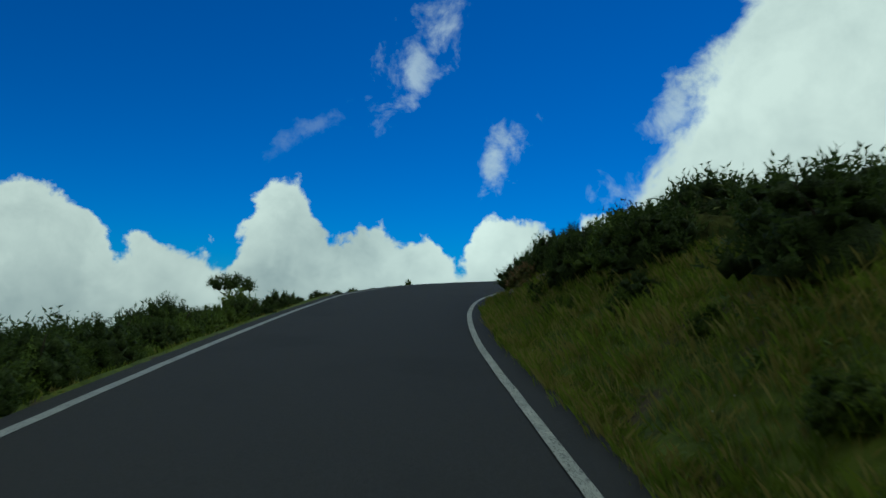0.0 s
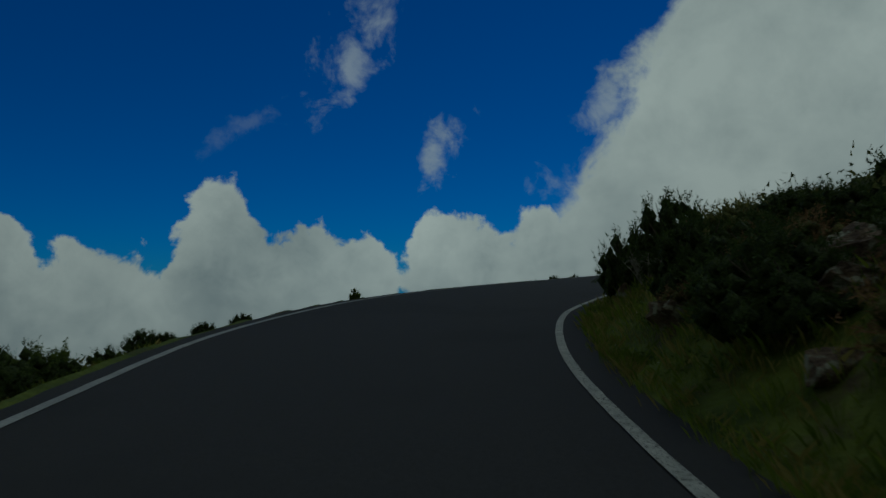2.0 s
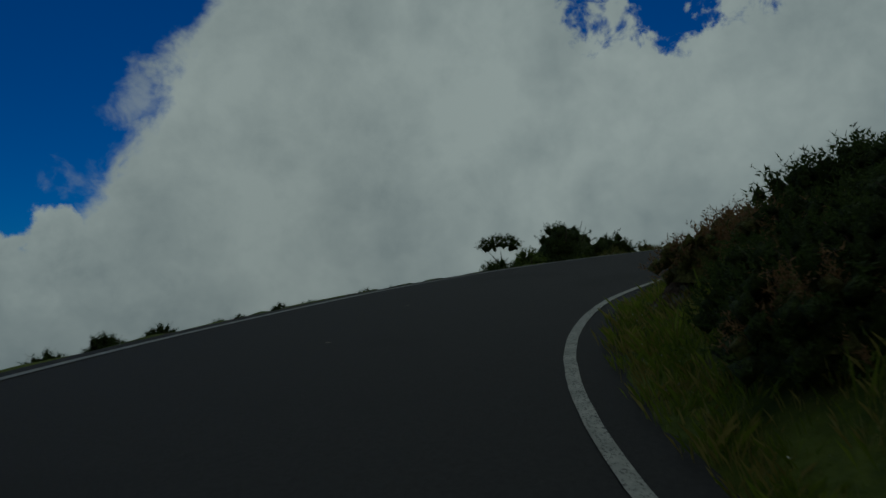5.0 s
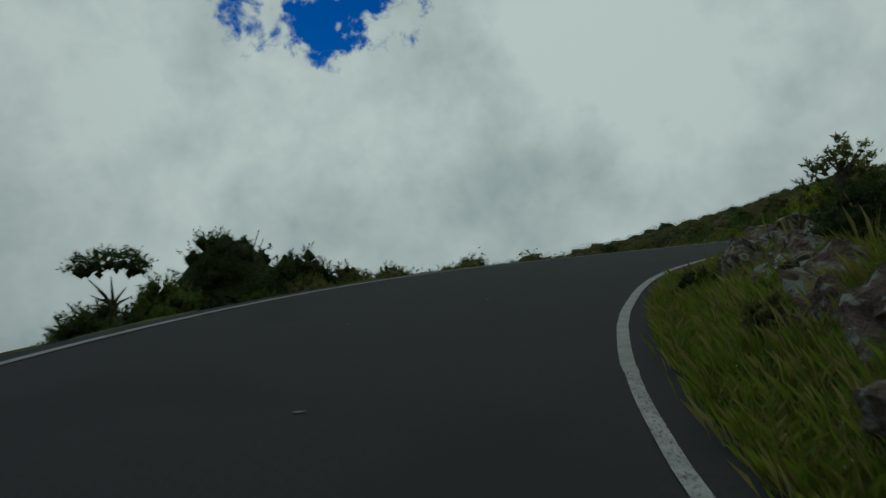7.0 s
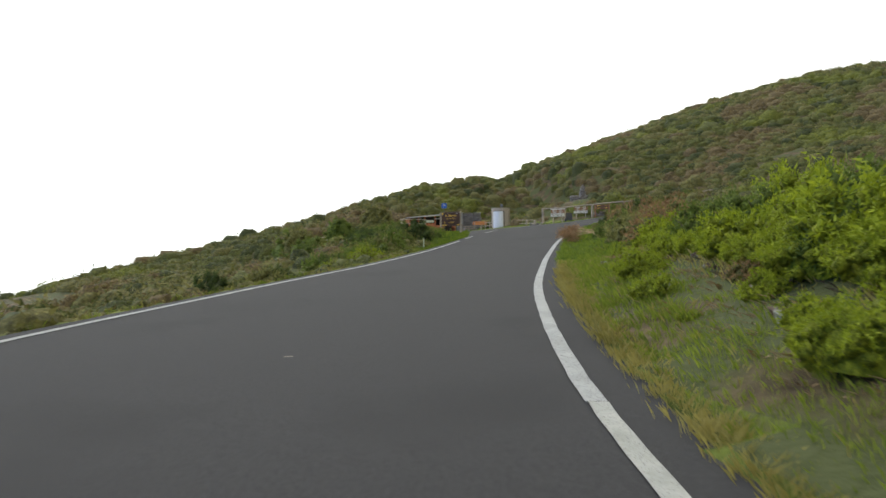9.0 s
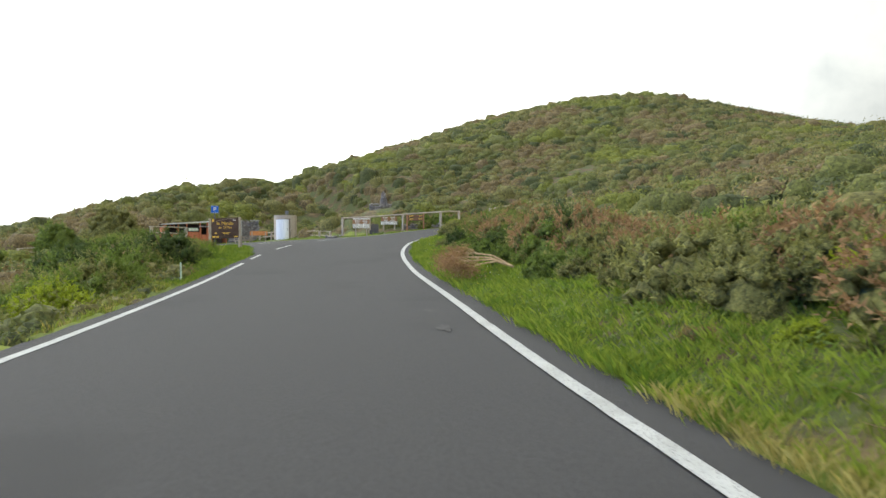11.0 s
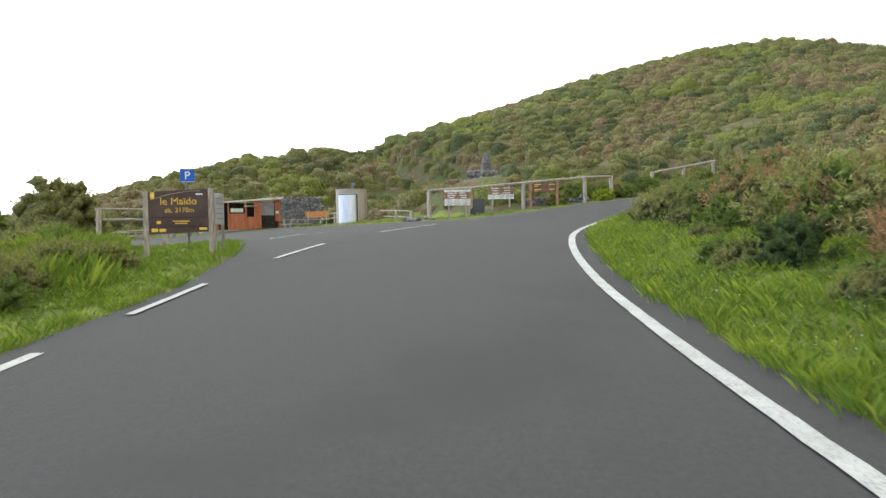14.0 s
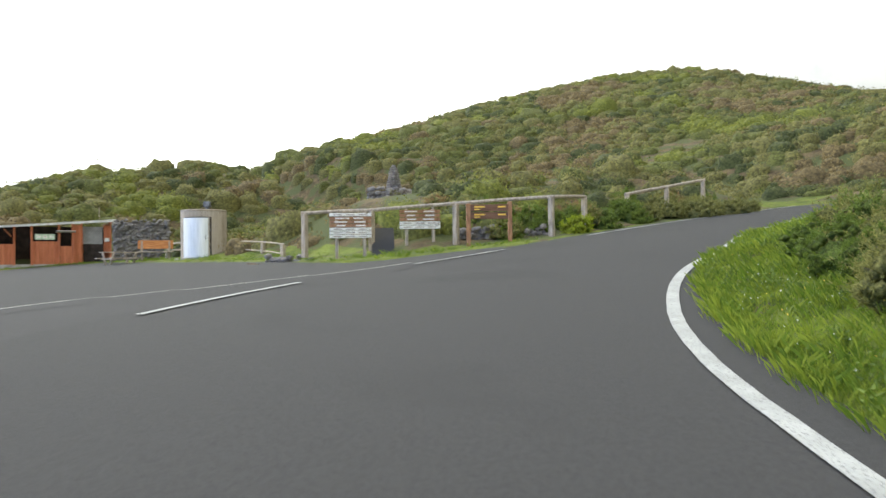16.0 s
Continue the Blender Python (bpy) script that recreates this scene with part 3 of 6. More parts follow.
JOINT = spline([(75.0, 19.9, 5.95), (78.6, 19.2, 6.2), (81.0, 17.2, 6.36), (81.75, 13.5, 6.66), (82.4, 8.8, 7.08)], 0.35)
JOINT[:, 2] = np.maximum(park_z(JOINT[:, 0], JOINT[:, 1]), np.array([LEFT[((LEFT[:, :2] - q[:2]) ** 2).sum(1).argmin(), 2] for q in JOINT]) - 0.02)
build_line(JOINT, 4.2, 60.0, 0.065, M_LINE_OLD, "thin pale joint between the road and the parking", "asphalt_joint", 0.02)

# ---- planting ----
rng = np.random.default_rng(7)


def leaf_quads(pos, out, length, width, r):
    """Pointed leaves at pos that run along out."""
    n = len(pos)
    d = out + r.normal(0, 0.45, (n, 3))
    d /= np.linalg.norm(d, axis=1)[:, None]
    s = np.cross(d, r.normal(0, 1, (n, 3)))
    s /= np.linalg.norm(s, axis=1)[:, None]
    ln = (length * r.uniform(0.6, 1.35, n))[:, None]
    w = (width * r.uniform(0.6, 1.3, n))[:, None]
    v = np.stack([pos - s * w, pos + s * w, pos + d * ln], 1)
    f = np.arange(3 * n).reshape(n, 3)
    return v.reshape(-1, 3), f


def leaf_shell(pos, n, length, width, r):
    """Pointed leaves that lie loosely along a crown's surface, whose normals are n."""
    d = r.normal(0, 1, pos.shape)
    d -= n * (d * n).sum(1)[:, None]
    d /= np.linalg.norm(d, axis=1)[:, None]
    s = np.cross(n, d) + r.normal(0, 0.22, pos.shape)
    d = d + n * r.uniform(-0.1, 0.75, len(pos))[:, None] + (0, 0, 0.2)
    ln, w = (length * r.uniform(0.6, 1.35, len(pos)))[:, None], (width * r.uniform(0.6, 1.3, len(pos)))[:, None]
    v = np.stack([pos - s * w - d * ln * 0.3, pos + s * w - d * ln * 0.3, pos + d * ln * 0.7], 1)
    return v.reshape(-1, 3), np.arange(3 * len(pos)).reshape(-1, 3)


def crown_clumps(seed, rx, rz, clumps, base, flat):
    """Centres of the leaf tufts, spread evenly over a dome of uneven depth."""
    r = np.random.default_rng(seed)
    k = np.arange(clumps) + 0.5
    up = 1 - k / clumps * (1.0 if not flat else 0.9)
    a = 2.39996 * k + r.normal(0, 0.35, clumps)
    up = np.clip(up + r.normal(0, 0.06, clumps), 0.02, 1)
    flatr = np.sqrt(1 - up ** 2)
    u = np.stack([np.cos(a) * flatr, np.sin(a) * flatr, up], 1)
    lump = 0.82 + 0.26 * np.array([noise.noise(Vector(w) * 1.7 + Vector((seed, 0, 0))) for w in u]) + r.normal(0, 0.06, clumps)
    c = u * lump[:, None] * (rx, rx, rz)
    c[:, 2] += base
    return u, c


def crown_leaves(seed, rx, rz, clumps, sprigs, per, length, width, spiky=0.4, base=0.15, flat=False):
    """Leaves along upturned sprigs that sprout from the tufts."""
    r = np.random.default_rng(seed + 100)
    u, c = crown_clumps(seed, rx, rz, clumps, base, flat)
    k = np.repeat(np.arange(clumps), sprigs)
    start = c[k] + r.uniform(-1, 1, (len(k), 3)) * 0.09 * rx
    way = u[k] * 0.75 + r.normal(0, 0.55, (len(k), 3)) + (0, 0, spiky * 0.8)
    way /= np.linalg.norm(way, axis=1)[:, None]
    reach = 0.27 * min(rx, 0.95) * r.uniform(0.5, 1.15, len(k))
    q = np.repeat(np.arange(len(k)), per)
    t = np.tile(np.linspace(0.15, 1.0, per), len(k))
    p = start[q] + way[q] * (reach[q] * t)[:, None] + r.normal(0, 0.012, (len(q), 3))
    p[:, 2] = np.maximum(p[:, 2], 0.02)
    return leaf_quads(p, way[q] * 0.9 + r.normal(0, 0.55, (len(q), 3)), length, width, r)


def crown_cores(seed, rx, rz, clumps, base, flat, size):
    """Hearts of the tufts, drawn in leaf colour darkened as shade: small uneven octahedra."""
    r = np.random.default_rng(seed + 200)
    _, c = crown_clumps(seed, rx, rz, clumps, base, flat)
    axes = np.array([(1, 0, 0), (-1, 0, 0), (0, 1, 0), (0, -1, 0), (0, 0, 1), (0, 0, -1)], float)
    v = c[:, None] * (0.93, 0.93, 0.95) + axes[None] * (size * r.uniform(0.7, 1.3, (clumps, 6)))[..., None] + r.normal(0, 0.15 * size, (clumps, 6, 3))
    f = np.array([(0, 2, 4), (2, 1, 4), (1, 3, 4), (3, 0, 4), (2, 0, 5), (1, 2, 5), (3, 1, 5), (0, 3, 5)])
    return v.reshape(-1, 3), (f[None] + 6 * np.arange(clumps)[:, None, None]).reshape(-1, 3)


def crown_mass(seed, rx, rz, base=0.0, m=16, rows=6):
    """The inner body of a crown, its shade put into a darkened leaf colour: a lumpy dome."""
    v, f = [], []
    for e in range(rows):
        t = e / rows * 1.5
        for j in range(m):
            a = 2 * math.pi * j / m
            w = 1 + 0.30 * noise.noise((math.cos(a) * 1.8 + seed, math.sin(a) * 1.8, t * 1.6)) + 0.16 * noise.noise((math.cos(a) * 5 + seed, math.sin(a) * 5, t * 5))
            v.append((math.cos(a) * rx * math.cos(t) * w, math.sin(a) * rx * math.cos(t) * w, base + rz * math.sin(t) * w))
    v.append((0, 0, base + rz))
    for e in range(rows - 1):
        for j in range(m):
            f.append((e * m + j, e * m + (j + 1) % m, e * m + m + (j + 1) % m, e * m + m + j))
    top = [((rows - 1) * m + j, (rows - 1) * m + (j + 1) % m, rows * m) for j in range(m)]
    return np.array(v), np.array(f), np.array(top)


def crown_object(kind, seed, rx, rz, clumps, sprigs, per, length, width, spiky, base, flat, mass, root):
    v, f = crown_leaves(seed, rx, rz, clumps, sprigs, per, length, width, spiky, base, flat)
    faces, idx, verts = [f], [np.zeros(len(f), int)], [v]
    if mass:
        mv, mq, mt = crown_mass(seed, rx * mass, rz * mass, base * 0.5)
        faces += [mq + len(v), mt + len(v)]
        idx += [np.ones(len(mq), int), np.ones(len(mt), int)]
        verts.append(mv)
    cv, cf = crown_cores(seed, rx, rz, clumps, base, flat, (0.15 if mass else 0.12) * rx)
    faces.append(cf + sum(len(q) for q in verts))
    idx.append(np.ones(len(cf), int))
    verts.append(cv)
    ob = new("crown", mesh_np("crown", np.vstack(verts), faces, [M_LEAF[kind], M_LEAF_SHADED[kind]], np.concatenate(idx), smooth=True))
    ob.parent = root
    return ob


def shrub(kind, seed, rx, rz, clumps, sprigs, per, length, width, label, spiky=0.4, name="heath_shrub"):
    root = holder(name, Matrix.Identity(4), label, "shrub")
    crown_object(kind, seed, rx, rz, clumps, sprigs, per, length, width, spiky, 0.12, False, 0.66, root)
    r = random.Random(seed)
    for _ in range(5):
        a = r.uniform(0, 6.28)
        e = r.uniform(0.35, 0.8)
        q = Vector((math.cos(a) * rx * e, math.sin(a) * rx * e, rz * r.uniform(0.5, 1.0)))
        bm = bmesh.new()
        tube(bm, [(0, 0, -0.1), q * 0.5 + Vector((r.uniform(-0.1, 0.1), r.uniform(-0.1, 0.1), 0.1)), q], [0.03, 0.02, 0.006], 5)
        part("stem", bm, M_BARK, root)
    return root


DARK, GREEN = "dense dark green heath shrub on the roadside slope", "bushy mid-green heath shrub on the roadside slope"
LEAFY, DRY, HEATHER = "leafy_bush", "dry_shrub", "heather_bush"
LIME = "bright yellow-green leafy bush beside the road"
# bushes at arm's length from the road carry fine sprays, those behind them a looser crown
FINE = {
    "dark": [shrub("dark", 11, 0.85, 1.05, 52, 6, 10, 0.062, 0.0115, DARK, 0.9), shrub("dark", 12, 1.05, 0.95, 54, 6, 10, 0.066, 0.012, DARK, 0.6)],
    "green": [shrub("green", 21, 0.85, 0.8, 50, 6, 10, 0.060, 0.011, GREEN, 0.7, "green_bush"), shrub("green", 22, 0.6, 0.85, 42, 6, 10, 0.054, 0.010, GREEN, 0.9, "green_bush")],
    "lime": [shrub("lime", 31, 0.8, 0.75, 54, 6, 10, 0.060, 0.012, LIME, 0.7, LEAFY), shrub("lime", 32, 0.55, 0.5, 40, 6, 10, 0.048, 0.010, "small bright yellow-green bush beside the road", 0.7, LEAFY)],
    "brown": [shrub("brown", 41, 0.9, 0.85, 52, 6, 10, 0.058, 0.010, "dry reddish-brown heath shrub on the slope", 0.5, DRY)],
    "olive": [shrub("olive", 51, 0.95, 0.85, 52, 6, 10, 0.060, 0.0105, "grey-olive heather bush on the slope", 0.6, HEATHER)],
}
PROTO = {
    "dark": [shrub("dark", 13, 0.95, 1.0, 44, 6, 6, 0.092, 0.020, DARK, 0.8)],
    "green": [shrub("green", 23, 0.8, 0.85, 42, 6, 6, 0.085, 0.018, GREEN, 0.8, "green_bush")],
    "lime": [shrub("lime", 33, 0.8, 0.75, 44, 6, 7, 0.078, 0.017, LIME, 0.7, LEAFY)],
    "brown": [shrub("brown", 43, 0.9, 0.85, 44, 6, 6, 0.082, 0.017, "dry reddish-brown heath shrub on the slope", 0.5, DRY)],
    "olive": [shrub("olive", 53, 0.95, 0.85, 44, 6, 6, 0.084, 0.018, "grey-olive heather bush on the slope", 0.6, HEATHER)],
}
USED = set()


def plant(kind, x, y, scale, sink=0.08, rz=None, high=1.0):
    _, dr, dl = road_frame(np.array([x]), np.array([y]))
    stock = FINE if max(dr[0], dl[0]) < (2.3 if x < 80 else 0) else PROTO
    ob = stock[kind][int(rng.integers(len(stock[kind])))]
    z = ground_z(x, y)[0] - sink
    m = pose(x, y, z, rng.uniform(-6, 6), rng.uniform(-6, 6), rng.uniform(0, 360) if rz is None else rz)
    if ob.name not in USED:
        USED.add(ob.name)
        ob.matrix_world = m
        ob.scale = (scale, scale, scale * high)
        return ob
    c = copy_thing(ob, m)
    c.scale = (scale, scale, scale * high)
    return c


def plant_to(kind, x, y, top, spread):
    """A shrub whose crown reaches the height top."""
    h = (top - ground_z(x, y)[0]) / (1.15 * spread)
    return plant(kind, x, y, spread, high=max(h, 0.5))


def at(s, d, side=1):
    """The place d metres outside the tarmac at s metres along the road."""
    k = int(np.clip(s / 0.35, 0, len(CENTRE) - 1))
    lat = HALF[k] + (WIDE_R[k] if side > 0 else WIDE_L) + d
    q = CENTRE[k] + side * ACROSS[k] * lat
    return q[0], q[1]


def belt(kinds, s0, s1, d0, d1, n, lo, hi, side=1, high=1.0):
    for _ in range(n):
        x, y = at(rng.uniform(s0, s1), rng.uniform(d0, d1), side)
        plant(kinds[int(rng.integers(len(kinds)))], x, y, rng.uniform(lo, hi), high=high)


S = lambda x, y: 0.35 * ((CENTRE[:, :2] - (x, y)) ** 2).sum(1).argmin()
S_START, S_BEND, S_APEX, S_LIME, S_DEAD, S_LAWN, S_TURN = S(-0.9, -9.0), S(-1.2, 17.0), S(11.0, 34.0), S(27.0, 35.0), S(48.3, 26.5), S(55.2, 23.0), S(75.9, 12.6)
S_DARK = S(-2.0, 7.0)
# right-hand bank
belt(["green", "green", "dark"], S_START - 2, S_DARK, 0.5, 1.9, 16, 0.28, 0.5)
belt(["dark", "dark", "green"], S_START - 2, S_DARK, 2.1, 4.6, 26, 0.75, 1.15)
belt(["dark", "dark", "dark", "brown"], S_DARK, S_APEX - 3, 0.9, 2.6, 38, 0.5, 0.85)
plant_to("dark", 3.0, 8.7, 3.0, 1.0)
plant_to("dark", 3.3, 10.2, 3.0, 0.9)
plant_to("dark", 5.2, 9.2, 3.7, 1.1)
plant_to("dark", 6.8, 9.0, 4.3, 1.2)
for bx, by, top, spread in ((3.3, 17.6, 3.4, 0.9), (2.9, 19.3, 2.9, 0.75), (4.2, 19.6, 3.3, 0.9), (5.2, 22.0, 3.2, 0.85), (2.4, 14.2, 2.7, 0.8), (2.3, 11.8, 2.4, 0.7), (2.9, 3.4, 2.5, 0.8)):
    plant_to("dark", bx, by, top, spread)
belt(["dark", "olive"], S_DARK, S_APEX - 3, 2.4, 4.6, 16, 0.6, 0.85)
belt(["green", "dark"], S_APEX - 3, S_LIME - 4, 3.0, 5.0, 9, 0.5, 0.85)
belt(["green", "olive", "dark"], S_APEX - 3, S_LIME - 3, 0.6, 2.4, 20, 0.2, 0.42)
belt(["lime", "lime", "green"], S_LIME - 5, S_LIME + 3, 2.0, 3.6, 10, 0.5, 0.8)
belt(["lime", "lime", "lime", "green"], S_LIME + 2, S_DEAD - 4, 2.1, 5.0, 24, 0.7, 1.1)
belt(["brown", "olive"], S_LIME - 1, S_DEAD - 3, 1.0, 2.4, 16, 0.16, 0.32)
belt(["green", "dark", "dark"], S_APEX + 3, S_LIME - 2, 2.5, 3.8, 9, 0.5, 0.8)
belt(["dark", "green"], S(16.5, 39.3), S(31.0, 38.4), 0.9, 2.2, 14, 0.34, 0.5, -1)
belt(["dark"], S(3.0, 33.0), S(17.0, 39.4), 0.6, 1.3, 18, 0.26, 0.42, -1)
belt(["dark"], S(-3.0, 10.0), S(-2.5, 21.0), 0.5, 1.2, 12, 0.22, 0.36, -1)
belt(["lime"], S_LIME - 1, S_DEAD - 6, 1.0, 1.9, 5, 0.38, 0.55)
plant("lime", 35.6, 23.4, 1.5, high=1.15)
for bx, by, bs in ((27.0, 29.3, 0.62), (28.3, 28.9, 0.72), (29.5, 28.6, 0.75), (30.9, 28.3, 0.8), (32.2, 27.6, 0.85), (33.6, 27.3, 0.75), (31.6, 29.3, 0.42), (33.9, 28.3, 0.5), (35.2, 27.0, 0.8), (36.6, 26.2, 0.85), (38.2, 25.6, 0.8), (30.2, 26.9, 0.95), (32.8, 25.9, 1.0), (34.4, 25.2, 1.0), (29.9, 29.9, 0.26), (36.0, 28.0, 0.35), (27.2, 30.3, 0.6), (28.2, 29.9, 0.5), (25.6, 29.9, 0.7)):
    plant("lime", bx, by, bs)
for bx, by, top, spread in ((27.6, 28.7, 5.2, 1.05), (29.6, 27.6, 5.1, 1.0), (25.8, 29.0, 4.8, 0.8), (28.4, 27.4, 5.3, 1.0)):
    plant_to("lime", bx, by, top, spread)
belt(["green", "brown", "olive", "olive"], S_DEAD - 8, S_LAWN, 2.2, 4.4, 30, 0.75, 1.2)
belt(["green", "olive", "green"], S_DEAD - 5, S_LAWN, 1.3, 2.4, 12, 0.4, 0.7)
belt(["brown", "olive", "brown", "green", "brown"], S_LAWN - 2, S_TURN - 6, 2.9, 4.9, 40, 0.85, 1.35)
belt(["green", "green", "dark"], S_LAWN + 1, S_TURN - 2, 1.7, 2.8, 20, 0.45, 0.75)
belt(["green", "green", "olive"], S_DEAD - 6, S_TURN, 1.2, 2.6, 18, 0.32, 0.6)
belt(["brown", "olive", "green"], S_TURN - 8, S_TURN + 12, 3.2, 5.0, 14, 0.7, 1.1)
belt(["green", "olive"], S_TURN - 4, S_TURN + 5, 1.5, 3.2, 17, 0.6, 0.9)
# left-hand edge
belt(["dark", "green"], S_START - 4, S(-2.2, 4.0), 0.9, 1.9, 20, 0.95, 1.3, -1)
belt(["dark", "green", "dark"], S_START + 2, S(-3.0, 8.0), 1.6, 3.2, 20, 1.05, 1.35, -1)
belt(["dark", "green"], S(-2.2, 4.0), S(-3.0, 15.5), 1.0, 2.2, 22, 0.7, 0.95, -1)
belt(["dark"], S(-3.0, 15.5), S(-2.5, 21.0), 1.0, 2.4, 4, 0.4, 0.55, -1)
belt(["green", "dark", "olive"], S_LIME - 6, S_DEAD, 0.9, 2.4, 24, 0.5, 0.8, -1)
belt(["green", "olive", "lime"], S_DEAD - 1, S_LAWN + 1, 1.3, 3.4, 16, 0.9, 1.25, -1)
belt(["green", "olive", "dark"], S_LAWN - 3, S(64.0, 20.0), 2.0, 5.0, 26, 0.95, 1.4, -1)
belt(["green", "olive", "dark"], S(64.0, 20.0), S(69.5, 17.5), 4.4, 7.5, 14, 0.9, 1.3, -1)
belt(["green", "dark"], S_LAWN, S(64.0, 20.0), 1.5, 3.0, 8, 0.4, 0.6, -1)
for bx, by, bs in ((58.2, 29.3, 1.45), (60.2, 28.7, 1.3), (56.2, 30.2, 1.4)):
    plant("green", bx, by, bs)
plant("green", -3.7, 25.6, 0.35)
for bx, by, bs in ((68.2, 26.6, 0.8), (69.6, 26.2, 0.7), (71.0, 26.0, 0.75), (72.3, 25.5, 0.6), (73.4, 24.9, 0.55), (70.4, 27.4, 1.0), (72.2, 27.0, 0.95), (74.0, 26.3, 0.85), (66.9, 27.2, 0.85), (65.6, 27.8, 0.9)):
    plant("green" if int(bx * 10) % 3 else "olive", bx, by, bs)
plant("lime", 85.6, 0.4, 0.8)
belt(["green", "olive", "green", "brown"], S(83.0, 1.0), S(87.0, -13.0), 0.9, 3.6, 30, 0.65, 1.0, -1)
for bx, by, bs in ((90.9, 5.6, 0.55), (89.9, 4.0, 0.6), (89.0, 2.4, 0.65), (88.2, 0.8, 0.7), (92.6, 4.4, 0.7), (91.2, 2.6, 0.7), (90.2, 0.9, 0.75), (94.0, 5.6, 0.5)):
    plant(("brown", "olive", "green")[int(bx * 10) % 3], bx, by, bs)
for bx, by, bs in ((88.0, -9.6, 1.0), (88.2, -7.4, 0.85), (87.6, -8.6, 0.9), (88.4, -5.4, 0.8), (87.6, -11.0, 1.0), (88.0, -12.6, 1.0)):
    plant("olive", bx, by, bs)
plant("green", 86.3, -1.6, 0.8)
for kind, bx, by, top, spread in (("green", 72.7, 8.3, 7.75, 0.8), ("green", 73.7, 6.9, 7.9, 0.85), ("olive", 72.2, 7.2, 8.0, 0.95), ("brown", 51.8, 19.1, 6.8, 1.0), ("dark", 50.9, 18.9, 6.6, 0.9), ("olive", 53.0, 18.4, 6.7, 1.0), ("brown", 50.0, 19.2, 6.9, 0.95)):
    plant_to(kind, bx, by, top, spread)
# dense shrubs closing in on the grass strip before the place sign
belt(["green", "olive", "green"], S_LAWN + 1, S(66.0, 19.0), 1.5, 2.6, 16, 0.6, 0.85, -1)
belt(["green", "olive", "olive"], S(63.0, 20.5), S(70.0, 17.5), 2.0, 4.2, 20, 0.55, 0.8, -1)
for bx, by, bs in ((73.6, 24.3, 0.5), (74.6, 24.9, 0.6), (75.8, 24.2, 0.5), (76.6, 25.3, 0.7), (77.8, 24.5, 0.6), (79.0, 25.3, 0.75), (76.9, 23.6, 0.45), (80.4, 24.6, 0.7)):
    plant("lime" if int(bx * 10) % 2 else "green", bx, by, bs)
for bx, by, bs in ((77.4, 24.7, 0.8), (79.0, 25.1, 0.95), (80.5, 25.5, 1.1), (76.0, 24.3, 0.75), (82.0, 26.0, 1.4), (74.6, 24.6, 0.8)):
    plant("green" if bs < 1.4 else "olive", bx, by, bs)


# ground kept clear round the built things
CLEARED = [(101.8, -0.8, 2.6), (99.3, 0.4, 2.2), (88.4, 6.5, 1.7), (86.9, 3.5, 1.6), (85.8, 0.5, 1.4), (105.3, 8.8, 3.0), (108.5, 10.5, 3.4), (116.0, 12.0, 4.0), (117.5, 16.0, 5.0), (118.0, 19.0, 4.0), (111.0, 22.0, 4.0), (98.0, 7.5, 2.0), (93.0, 8.0, 2.0), (90.8, 7.2, 2.4), (93.5, 6.6, 2.0), (97.2, 1.6, 1.9), (95.2, 2.7, 1.6), (100.6, 1.2, 1.6), (75.2, 22.2, 3.6), (79.5, 22.0, 3.0), (84.5, 24.5, 2.0)]


